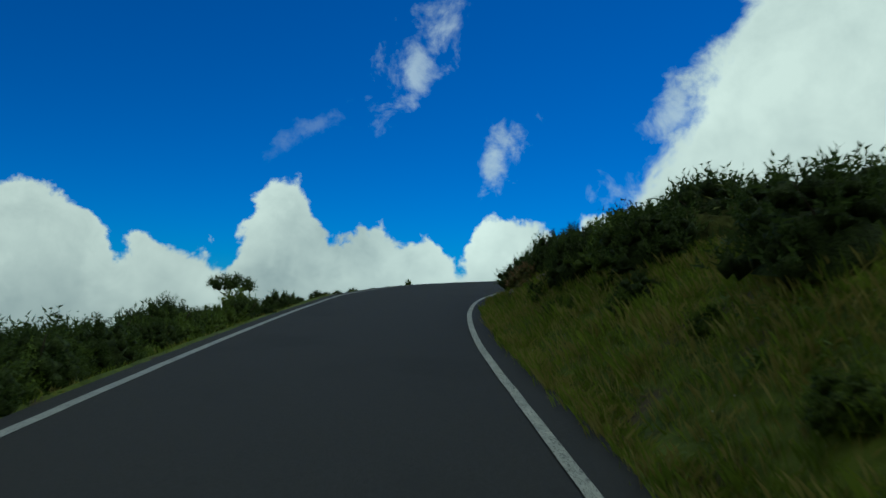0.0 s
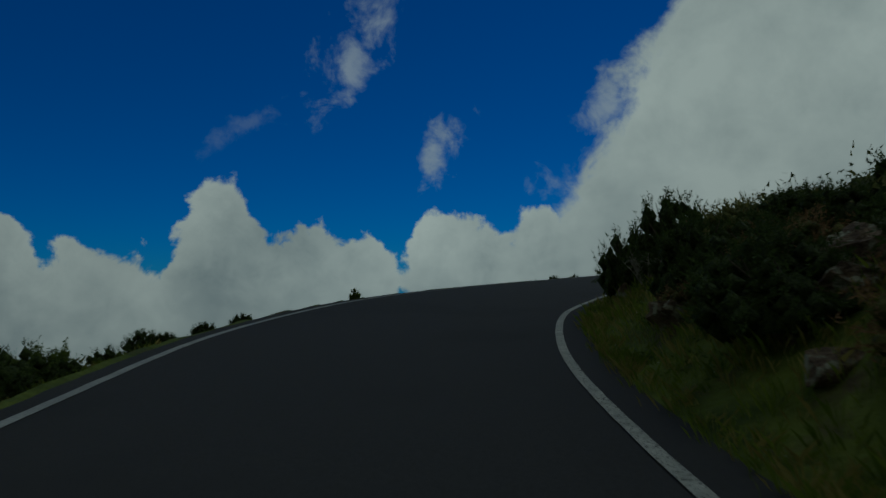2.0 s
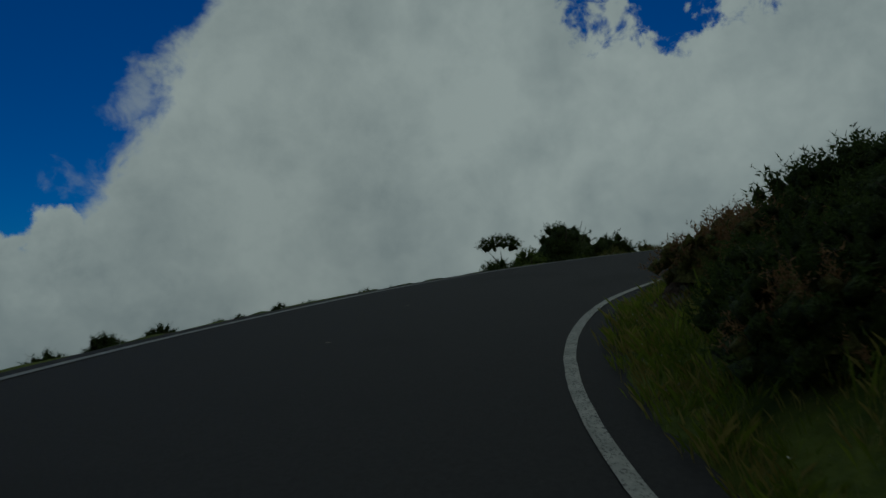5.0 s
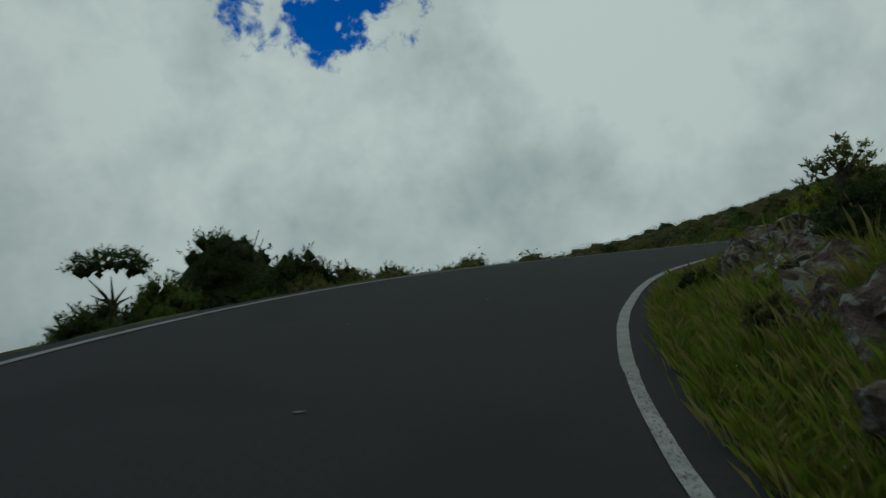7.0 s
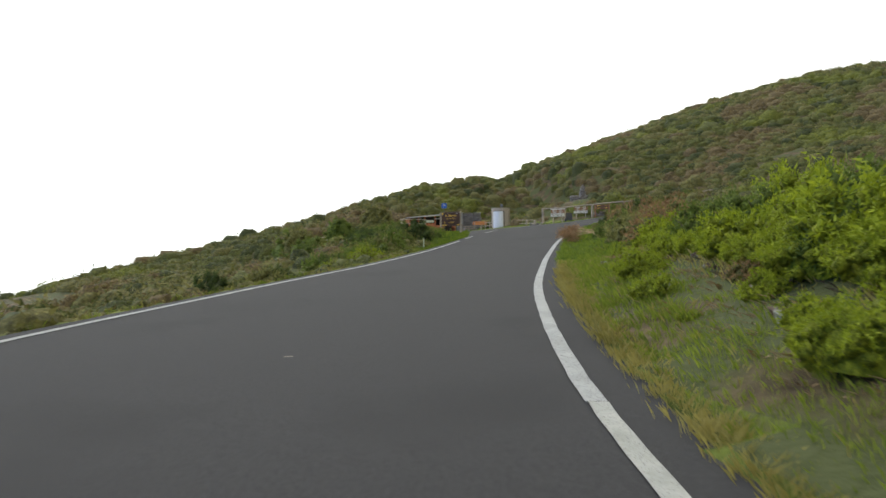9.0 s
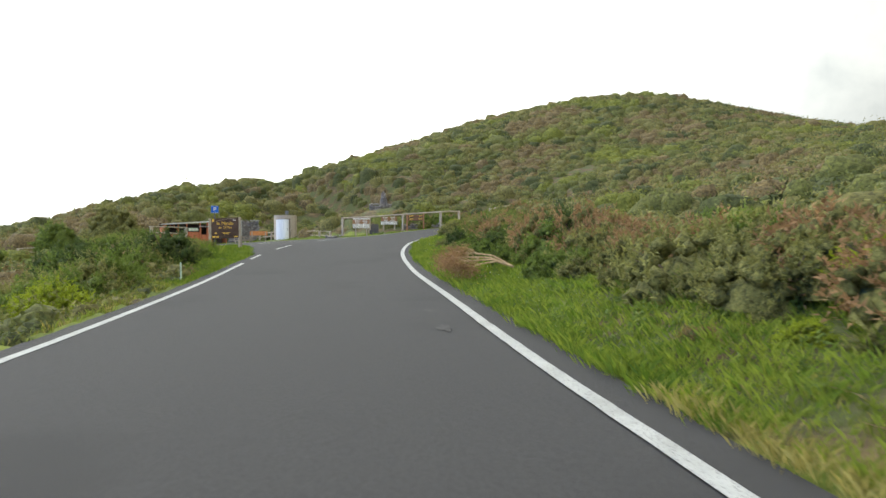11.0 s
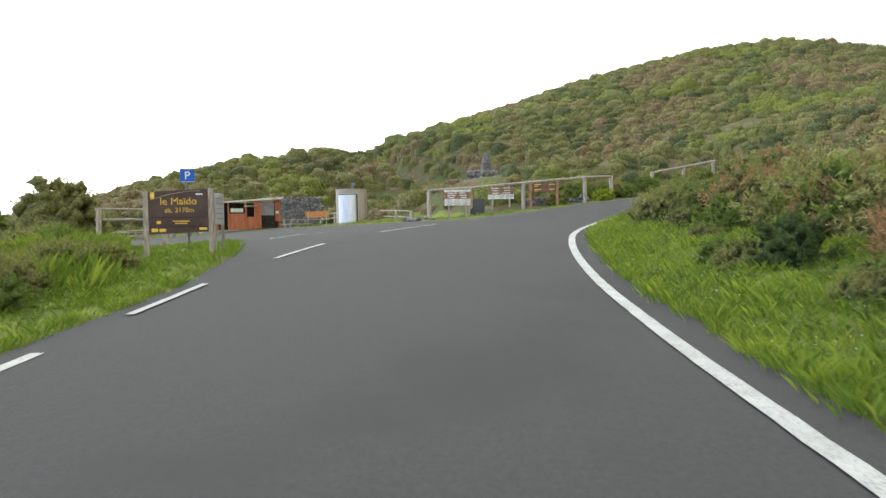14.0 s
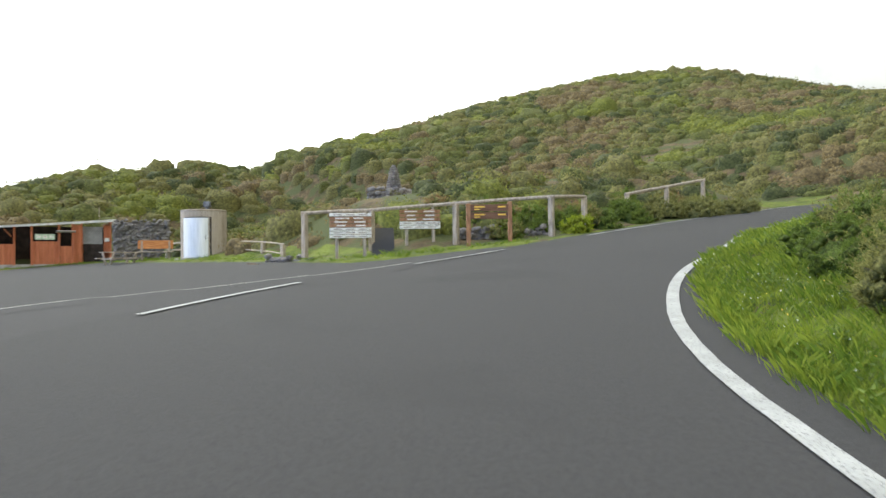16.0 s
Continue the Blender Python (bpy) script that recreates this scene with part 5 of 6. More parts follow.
tree(74.5, 33.0, 6.2, 1.5, 0.6, 60, 16, "bushy highland tree behind the lawn", "green")


def dead_branch():
    x, y = 50.4, 21.1
    z = ground_z(x, y)[0]
    root = holder("fallen_branch", pose(x, y, z + 0.12), "fallen bleached branch with withered brown twigs on the verge", "branch")
    r = random.Random(3)
    r2 = np.random.default_rng(3)
    tips = []
    for k, (tx, ty, tz) in enumerate(((1.45, 0.95, 0.20), (0.9, 1.25, 0.06), (1.7, 0.5, 0.34), (0.45, 1.1, -0.06))):
        bm = bmesh.new()
        q = Vector((tx, ty, tz))
        tube(bm, [(0, 0, 0), q * 0.35 + Vector((0, 0, 0.16)), q * 0.7 + Vector((0, 0, 0.12)), q], [0.032, 0.025, 0.015, 0.004], 7)
        for _ in range(4):
            b = q * r.uniform(0.4, 0.9)
            tube(bm, [b + Vector((0, 0, 0.1)), b + Vector((r.uniform(-0.2, 0.5), r.uniform(-0.1, 0.5), r.uniform(0.0, 0.35)))], [0.012, 0.003], 5)
        part("limb", bm, M_DEADWOOD, root)
        tips.append((tx, ty, tz))
    pos = np.concatenate([r2.normal(t, (0.19, 0.17, 0.11), (900, 3)) for t in tips])
    v, f = leaf_quads(pos, r2.normal(0, 1, pos.shape) + (0, 0, 0.3), 0.075, 0.012, r2)
    leaves = new("foliage", mesh_np("foliage", v, f, [M_LEAF["brown"]]))
    leaves.parent = root
    leaves["label"] = "withered reddish-brown twigs"


dead_branch()


def dead_shrub(x, y, high, seed):
    """A withered shrub: bare forked twigs from one foot."""
    root = holder("dead_shrub", pose(x, y, float(ground_z(x, y)[0]) - 0.05), "withered pale grey shrub of bare forked twigs on the bank", "shrub")
    r = random.Random(seed)
    for _ in range(9):
        bm = bmesh.new()
        a, lean = r.uniform(0, 6.28), r.uniform(0.2, 0.75)
        way = Vector((math.cos(a) * lean, math.sin(a) * lean, 1)).normalized()
        mid, tip = way * high * 0.5, way * high * r.uniform(0.75, 1.1) + Vector((r.uniform(-0.1, 0.1), r.uniform(-0.1, 0.1), 0))
        tube(bm, [(0, 0, 0), mid, tip], [0.014, 0.009, 0.003], 5)
        for _ in range(9):
            f = r.uniform(0.3, 0.95)
            q = mid * (f / 0.5) if f < 0.5 else mid.lerp(tip, (f - 0.5) / 0.5)
            e = q + Vector((r.uniform(-0.2, 0.2), r.uniform(-0.2, 0.2), r.uniform(0.03, 0.22))) * high
            tube(bm, [q, q.lerp(e, 0.55) + Vector((0, 0, 0.02)), e], [0.006, 0.004, 0.002], 4)
        part("twig", bm, M_TWIG, root)


M_TWIG = material("bleached grey twigs", (0.24, 0.21, 0.17), (0.46, 0.42, 0.35), 9.0, 0.85)
for dx, dy, dh in ((2.75, 17.6, 0.75), (3.0, 18.3, 0.8), (2.35, 14.6, 0.7), (2.55, 15.6, 0.8)):
    dead_shrub(dx, dy, dh, int(dy * 10))

# ---- roadside furniture ----
M_POST = material("weathered round timber", (0.25, 0.205, 0.15), (0.50, 0.425, 0.33), 3.0, 0.85, bump=0.4, stretch=(6, 6, 1))
M_POST_RED = material("oiled red-brown timber", (0.22, 0.10, 0.05), (0.40, 0.22, 0.12), 3.0, 0.75, bump=0.3, stretch=(6, 6, 1))
M_PLANK = material("grey-brown cladding boards", (0.30, 0.25, 0.19), (0.52, 0.45, 0.36), 2.5, 0.85, bump=0.4, stretch=(7, 7, 0.6), obj=0.5)
M_BOARD = material("dark brown sign panel", (0.062, 0.037, 0.029), (0.098, 0.060, 0.048), 2.0, 0.45)
M_GOLD = material("golden yellow lettering", (0.72, 0.42, 0.06), (0.85, 0.55, 0.10), 8.0, 0.5)
M_WHITE = material("chalky white paint", (0.68, 0.65, 0.57), (0.86, 0.83, 0.75), 6.0, 0.6, spots=((0.42, 0.36, 0.28), 9.0, 0.36))
M_BLUE = material("blue sign enamel", (0.012, 0.090, 0.42), (0.020, 0.120, 0.50), 4.0, 0.35)
M_STEEL = material("brushed steel sheet", (0.55, 0.56, 0.55), (0.70, 0.71, 0.70), 2.0, 0.5, metal=0.55, stretch=(8, 8, 0.4))
M_DARKMETAL = material("dark galvanised metal", (0.07, 0.075, 0.08), (0.16, 0.165, 0.17), 5.0, 0.5, metal=0.6)
M_REDWOOD = material("red-brown stained planks", (0.33, 0.098, 0.042), (0.56, 0.200, 0.095), 2.5, 0.8, bump=0.3, stretch=(6, 6, 0.6), obj=0.4)
M_DARKWOOD = material("dark interior boards", (0.018, 0.014, 0.012), (0.045, 0.034, 0.028), 3.0, 0.85)
M_TIN = material("weathered pale roofing sheet", (0.50, 0.50, 0.48), (0.74, 0.74, 0.71), 1.2, 0.6, metal=0.3, spots=((0.30, 0.22, 0.16), 2.5, 0.36))
M_SHUTTER = material("grey roller shutter", (0.20, 0.20, 0.20), (0.32, 0.32, 0.31), 3.0, 0.6)
M_ORANGE = material("orange stained board", (0.42, 0.16, 0.05), (0.58, 0.26, 0.09), 3.0, 0.7, stretch=(1, 1, 6))
M_STONE = material("dark lava stone", (0.10, 0.093, 0.085), (0.34, 0.31, 0.28), 3.0, 0.92, bump=0.8, obj=0.6, spots=((0.30, 0.29, 0.25), 7.0, 0.35))
M_CONCRETE = material("stained concrete", (0.24, 0.22, 0.19), (0.42, 0.40, 0.36), 2.0, 0.9, bump=0.3)
M_TEAL = material("pale green notice paint", (0.42, 0.52, 0.36), (0.58, 0.66, 0.48), 5.0, 0.6)


M_TRAIL = material("red-brown trail sign planks", (0.115, 0.056, 0.034), (0.190, 0.098, 0.060), 2.0, 0.6, stretch=(1, 1, 6))
M_PALE = material("pale grey notice sheet", (0.40, 0.40, 0.39), (0.55, 0.55, 0.54), 5.0, 0.6)


def gz(x, y):
    return float(ground_z(x, y)[0])


def words(text, size, name, mat, parent, m, label=""):
    cu = bpy.data.curves.new(name, "FONT")
    cu.body, cu.size, cu.extrude, cu.align_x = text, size, 0.004, "CENTER"
    tmp = new(name, cu)
    me = bpy.data.meshes.new_from_object(tmp.evaluated_get(bpy.context.evaluated_depsgraph_get()))
    bpy.data.objects.remove(tmp)
    me.materials.clear()
    me.materials.append(mat)
    ob = new(name, me)
    ob.parent = parent
    ob.matrix_local = m
    if label:
        ob["label"] = label
    return ob


def bar(name, x, z, w, h, mat, parent, y=-0.03, label=""):
    return part(name, box(bmesh.new(), (x, y, z), (w, 0.012, h), bevel=0.003), mat, parent, label)


def post(name, x, y, h, w, parent, mat, sink=0.3, lean=0.0):
    bm = bmesh.new()
    box(bm, (x, y, (h - sink) / 2), (w, w, h + sink), bevel=w * 0.12, tilt=Matrix.Rotation(lean, 4, "Y"))
    return part(name, bm, mat, parent)


def facing(x0, y0, x1, y1, z):
    """A frame with local x from the first point to the second, local -y to the viewer."""
    return Matrix.Translation((x0, y0, z)) @ Matrix.Rotation(math.atan2(y1 - y0, x1 - x0), 4, "Z")


def place_sign():
    x0, y0, x1, y1 = 75.2, 22.73, 75.08, 21.16
    w = math.hypot(x1 - x0, y1 - y0)
    root = holder("place_sign", facing(x0, y0, x1, y1, 5.87), "dark brown timber-framed place sign with golden lettering", "sign")
    for x, lo, hi in ((0, -0.42, 1.66), (w, -0.25, 1.76)):
        bm = bmesh.new()
        box(bm, (x, 0, (lo + hi) / 2), (0.13, 0.13, hi - lo), bevel=0.015)
        part("post", bm, M_POST, root)
    bm = bmesh.new()
    outline = [(0.065, 0.56), (w - 0.065, 0.62), (w - 0.065, 1.74)] + [(w - 0.065 - (w - 0.13) * t / 12, 1.74 - 0.04 * t / 12 + 0.0 * t - 0.06 * (t / 12) ** 2) for t in range(1, 13)]
    front = [bm.verts.new((a, -0.025, b)) for a, b in outline]
    back = [bm.verts.new((a, 0.025, b)) for a, b in outline]
    bm.faces.new(front)
    bm.faces.new(back[::-1])
    for k in range(len(front)):
        bm.faces.new((front[k], back[k], back[(k + 1) % len(front)], front[(k + 1) % len(front)]))
    panel = part("panel", bm, M_BOARD, root)
    stand = Matrix.Rotation(math.pi / 2, 4, "X")
    tilt = Matrix.Rotation(-0.02, 4, "Y")
    words("le Maïdo", 0.26, "title", M_GOLD, panel, Matrix.Translation((w * 0.50, -0.032, 1.33)) @ tilt @ stand, "golden lettering")
    words("alt. 2170m", 0.17, "altitude", M_GOLD, panel, Matrix.Translation((w * 0.51, -0.032, 1.13)) @ tilt @ stand, "golden lettering")
    for z, wd in ((1.00, 1.36), (0.755, 1.36)):
        bar("groove", w / 2, z, wd, 0.012, M_DARKWOOD, panel)
    bm = bmesh.new()
    tube(bm, [(0.10 + (w - 0.35) * t / 12, -0.03, 1.44 + 0.25 * (1 - (1 - t / 12) ** 2)) for t in range(13)], [0.008] * 13, 5)
    part("swoosh", bm, M_POST, panel, "pale curved stripe")
    for k, (x, z, a, b) in enumerate(((0.16, 1.56, 0.10, 0.16), (0.30, 0.87, 0.10, 0.07), (0.20, 0.67, 0.15, 0.09), (0.39, 0.665, 0.16, 0.08), (w - 0.2, 0.70, 0.20, 0.06))):
        bar("emblem", x, z, a, b, M_GOLD, panel)
    for x, z, a in ((0.84, 0.90, 0.42), (0.84, 0.845, 0.30)):
        bar("small_print", x, z, a, 0.025, M_GOLD, panel)
    bar("sticker", w - 0.28, 1.60, 0.17, 0.035, M_WHITE, panel)
    bm = box(bmesh.new(), (-0.05, -0.2, -0.33), (0.35, 0.7, 0.22), rz=8, bevel=0.03)
    kerb = tagged(part("kerb_block", bm, M_CONCRETE), "weathered concrete block at the foot of the sign", "concrete block")
    kerb.matrix_world = root.matrix_world.copy()


def parking_sign():
    x, y, top = 79.65, 21.45, 8.6
    z = gz(x, y)
    root = holder("parking_sign", facing(x, y, x - 0.08, y - 1.0, z), "square blue parking sign on a grey steel pole", "road sign")
    h = top - z
    part("pole", tube(bmesh.new(), [(0, 0.03, -0.3), (0, 0.03, h - 0.02)], [0.03, 0.03], 10), M_DARKMETAL, root)
    plate = part("plate", box(bmesh.new(), (0, -0.012, h - 0.22), (0.44, 0.02, 0.44), bevel=0.009), M_BLUE, root)
    for x, z, a, b in ((0, h - 0.012, 0.42, 0.012), (0, h - 0.428, 0.42, 0.012)):
        bar("border", x, z, a, b, M_WHITE, plate, -0.026)
    words("P", 0.36, "letter", M_WHITE, plate, Matrix.Translation((0, -0.026, h - 0.345)) @ Matrix.Rotation(math.pi / 2, 4, "X"), "white letter")


def notice_panel(x, y, rz, label):
    z = gz(x, y)
    root = holder("notice_panel", pose(x, y, z, 0, 0, rz), label, "notice board")
    for px in (-0.28, 0.28):
        post("post", px, 0, 1.5, 0.08, root, M_POST)
    part("panel", box(bmesh.new(), (0, -0.03, 1.15), (0.62, 0.03, 0.86), bevel=0.008), M_PALE, root)
    for k in range(5):
        bar("text_bar", 0, 0.88 + k * 0.14, 0.46, 0.022, M_SHUTTER, root, -0.052)


def toilet_cabin():
    x, y, z = 105.54, 8.38, 7.38
    root = holder("toilet_cabin", facing(x, y, x - 0.5, y - 1.0, z), "round timber-clad toilet cabin with a curved steel door", "cabin")
    r, h = 1.14, 2.48
    n = 44
    door = 0.72
    for k in range(n):
        a = -math.pi / 2 + 2 * math.pi * (k + 0.5) / n
        if abs((a + math.pi / 2 + 0.2 + math.pi) % (2 * math.pi) - math.pi) < door:
            part("lintel_plank", box(bmesh.new(), (r * math.cos(a), r * math.sin(a), (h + 2.14) / 2), (0.035, 2 * math.pi * r / n * 0.95, h - 2.14), rz=math.degrees(a), bevel=0.006), M_PLANK, root)
            continue
        bm = box(bmesh.new(), (r * math.cos(a), r * math.sin(a), h / 2), (0.035, 2 * math.pi * r / n * 0.95, h), rz=math.degrees(a), bevel=0.006)
        part("plank", bm, M_PLANK, root)
    bm = bmesh.new()
    m = 14
    c = -math.pi / 2 - 0.2
    ring = [(c - door * 0.86 + 2 * door * 0.86 * k / m) for k in range(m + 1)]
    for rr in (r + 0.02, r - 0.03):
        for a in ring:
            bm.verts.new((rr * math.cos(a), rr * math.sin(a), 0.03))
            bm.verts.new((rr * math.cos(a), rr * math.sin(a), 2.1))
    bm.verts.ensure_lookup_table()
    for base in (0, 2 * (m + 1)):
        for k in range(m):
            i = base + 2 * k
            bm.faces.new([bm.verts[q] for q in (i, i + 2, i + 3, i + 1)])
    steel = part("door", bm, M_STEEL, root, "curved shiny steel door", True)
    for a in (ring[0] - 0.04, ring[-1] + 0.04):
        part("jamb", box(bmesh.new(), (r * math.cos(a), r * math.sin(a), 1.08), (0.08, 0.07, 2.16), rz=math.degrees(a), bevel=0.01), M_POST, root)
    a = ring[-1] - 0.12
    part("handle", tube(bmesh.new(), [((r + 0.06) * math.cos(a), (r + 0.06) * math.sin(a), 0.95), ((r + 0.06) * math.cos(a), (r + 0.06) * math.sin(a), 1.2)], [0.012, 0.012], 7), M_DARKMETAL, steel)
    bm = bmesh.new()
    bmesh.ops.create_cone(bm, cap_ends=True, segments=44, radius1=r + 0.03, radius2=r + 0.03, depth=0.09, matrix=Matrix.Translation((0, 0, h + 0.02)))
    part("rim", bm, M_POST, root, "pale timber rim", True)
    bm = bmesh.new()
    bmesh.ops.create_cone(bm, cap_ends=True, segments=44, radius1=r - 0.05, radius2=r - 0.05, depth=h - 0.06, matrix=Matrix.Translation((0, 0, h / 2)))
    part("core", bm, M_DARKWOOD, root)
    flue = part("vent_pipe", tube(bmesh.new(), [(0.1, 0.3, h - 0.1), (0.1, 0.3, h + 0.3)], [0.09, 0.09], 14), M_DARKMETAL, root)
    part("cowl", box(bmesh.new(), (0.1, 0.3, h + 0.42), (0.34, 0.34, 0.32), bevel=0.04), M_DARKMETAL, flue)
    slab = bmesh.new()
    bmesh.ops.create_cone(slab, cap_ends=True, segments=44, radius1=1.55, radius2=1.5, depth=0.5, matrix=Matrix.Translation((0, 0, -0.24)))
    ob = tagged(part("cabin_slab", slab, M_CONCRETE), "round concrete slab under the toilet cabin", "slab", kind="structure")
    ob.matrix_world = root.matrix_world.copy()


def planks(root, x0, x1, z0, z1, y, mat, w=0.16):
    n = max(1, round((x1 - x0) / w))
    for k in range(n):
        xa, xb = x0 + (x1 - x0) * k / n, x0 + (x1 - x0) * (k + 1) / n
        part("plank", box(bmesh.new(), ((xa + xb) / 2, y, (z0 + z1) / 2), (xb - xa - 0.008, 0.03, z1 - z0), bevel=0.004), mat, root)


def snack_hut():
    root = holder("snack_hut", facing(116.3, 18.3, 116.6, 11.75, 7.15), "low red-brown plank snack hut with a pale tin roof", "hut")
    wd, dp = 6.65, 3.0

    def roof_z(x):
        return 2.25 + 0.5 * x / wd
    for x in (0.05, 1.35, 2.25, 3.7, 4.45, 4.95, wd - 0.06):
        bm = box(bmesh.new(), (x, 0, roof_z(x) / 2), (0.11, 0.11, roof_z(x)), bevel=0.01)
        part("post", bm, M_REDWOOD, root)
    planks(root, 0.10, 1.30, 0.05, 1.28, 0.0, M_REDWOOD)
    planks(root, 2.30, 3.65, 0.05, 1.45, 0.0, M_REDWOOD)
    planks(root, 3.76, 4.40, 0.05, 1.15, -0.28, M_REDWOOD)
    planks(root, 4.50, 4.92, 0.05, roof_z(4.6) - 0.1, -0.10, M_REDWOOD)
    planks(root, 6.2, wd - 0.1, 0.75, 2.45, -0.05, M_REDWOOD)
    for x in (3.70, 4.45):
        part("post", box(bmesh.new(), (x, -0.28, 1.0), (0.08, 0.08, 2.0), bevel=0.008), M_REDWOOD, root)
    part("canopy", box(bmesh.new(), (4.05, -0.32, 2.05), (1.05, 0.5, 0.05), bevel=0.01, tilt=Matrix.Rotation(-0.12, 4, "X")), M_TIN, root)
    part("back_wall", box(bmesh.new(), (wd / 2, dp, 1.25), (wd, 0.06, 2.5)), M_DARKWOOD, root)
    for x in (0.02, wd - 0.02):
        part("side_wall", box(bmesh.new(), (x, dp / 2, roof_z(x) / 2 - 0.05), (0.05, dp - 0.12, roof_z(x) - 0.1)), M_REDWOOD, root)
    part("floor_slab", box(bmesh.new(), (wd / 2, dp / 2, -0.12), (wd + 0.1, dp + 0.1, 0.34)), M_CONCRETE, root)
    part("shutter", box(bmesh.new(), (5.58, 0.25, 1.85), (1.2, 0.04, 1.1)), M_SHUTTER, root, "grey roller shutter half closed")
    part("counter", box(bmesh.new(), (5.58, 0.22, 0.65), (1.2, 0.08, 1.25)), M_DARKWOOD, root)
    part("notice", box(bmesh.new(), (6.38, -0.085, 1.55), (0.26, 0.02, 0.24)), M_WHITE, root, "white notice")
    sign = part("menu_board", box(bmesh.new(), (2.95, -0.05, 1.72), (1.05, 0.03, 0.34), bevel=0.01), M_TEAL, root, "pale yellow-green menu board")
    for k in range(3):
        bar("text_bar", 2.62 + k * 0.33, 1.72, 0.22, 0.16, M_WHITE, sign, -0.072)
    for x, s in ((0.18, 1), (1.22, -1)):
        part("brace", box(bmesh.new(), (x + s * 0.2, 0, 1.95), (0.06, 0.06, 0.62), tilt=Matrix.Rotation(s * 0.7, 4, "Y")), M_REDWOOD, root)
    # roofing sheets
    for k in range(9):
        xa, xb = -0.25 + 7.2 * k / 9, -0.25 + 7.2 * (k + 1) / 9
        bm = bmesh.new()
        cols = 10
        top = []
        for j in range(cols + 1):
            x = xa + (xb - xa + 0.05) * j / cols
            z = roof_z(x) + 0.06 + 0.018 * math.sin(j * 2 * math.pi / 2.5) + 0.004 * k
            top.append([bm.verts.new((x, yy, z + (0.03 if yy > 0 else 0.0))) for yy in (-0.55, dp + 0.2)])
        for a, b in zip(top, top[1:]):
            bm.faces.new((a[0], b[0], b[1], a[1]))
        bmesh.ops.solidify(bm, geom=bm.faces[:], thickness=0.012)
        part("roof_sheet", bm, M_TIN, root)
    part("fascia", box(bmesh.new(), (wd / 2 + 0.1, -0.5, roof_z(wd / 2) - 0.0), (7.1, 0.03, 0.10), tilt=Matrix.Rotation(-math.atan(0.5 / wd), 4, "Y")), M_TIN, root)
    part("aerial", tube(bmesh.new(), [(6.1, 1.0, 2.6), (6.1, 1.0, 3.75)], [0.02, 0.012], 6), M_POST, root)


def stone_mesh(seed):
    bm = bmesh.new()
    bmesh.ops.create_icosphere(bm, subdivisions=1, radius=0.5)
    r = random.Random(seed)
    for v in bm.verts:
        v.co *= r.uniform(0.82, 1.15)
        v.co = Vector((max(-0.46, min(0.46, v.co.x)), max(-0.42, min(0.42, v.co.y)), max(-0.42, min(0.42, v.co.z))))
    me = bpy.data.meshes.new("stone")
    bm.to_mesh(me)
    bm.free()
    me.materials.append(M_STONE)
    return me


STONES = [stone_mesh(k) for k in range(6)]


def stone_wall(name, label, m, length, depth, height, size, category="stone wall", taper=0.0):
    root = holder(name, m, label, category)
    r = random.Random(length * 10)
    core = box(bmesh.new(), (length / 2, depth / 2, height / 2 - 0.1), (length - size * 0.8, depth - size * 0.8, height - size * 0.5))
    part("core", core, M_STONE, root)
    rows = max(1, round(height / (size * 0.72)))
    for j in range(rows):
        z = (j + 0.5) * height / rows
        cut = taper * j / rows
        faces = [((x, 0), 0) for x in np.arange(cut, length - cut, size * 0.95)] + [((0 + cut, y), 1) for y in np.arange(size, depth, size)] + [((length - cut, y), 1) for y in np.arange(size, depth, size)]
        shift = r.uniform(-0.5, 0.5) * size
        for (x, y), turn in faces:
            ob = new("stone", r.choice(STONES))
            ob.parent = root
            s = size * r.uniform(0.7, 1.4)
            x += shift * (1 - turn)
            ob.matrix_local = Matrix.Translation((x + r.uniform(-0.09, 0.09) + size / 2 * (1 - turn), y + r.uniform(-0.03, 0.05), z + r.uniform(-0.08, 0.08))) @ Euler((r.uniform(-0.3, 0.3), r.uniform(-0.3, 0.3), r.uniform(0, 6.28))).to_matrix().to_4x4() @ Matrix.Diagonal((s, s, s * 0.85, 1))


def picnic_table(x, y, z, rz, mat_top, label):
    root = holder("picnic_table", pose(x, y, z, 0, 0, rz), label, "picnic table", "picnic tables")
    for k in range(4):
        part("plank", box(bmesh.new(), (0, -0.30 + k * 0.2, 0.76), (1.8, 0.185, 0.045), bevel=0.006), mat_top, root)
    for s in (-1, 1):
        part("bench", box(bmesh.new(), (0, s * 0.72, 0.44), (1.8, 0.26, 0.05), bevel=0.008), M_POST, root)
        part("bearer", box(bmesh.new(), (s * 0.6, 0, 0.40), (0.09, 1.5, 0.09), bevel=0.008), M_POST, root)
        for q in (-1, 1):
            part("leg", box(bmesh.new(), (s * 0.6, q * 0.42, 0.37), (0.09, 0.09, 0.80), bevel=0.008, tilt=Matrix.Rotation(-q * 0.45, 4, "X")), M_POST, root)
    return root


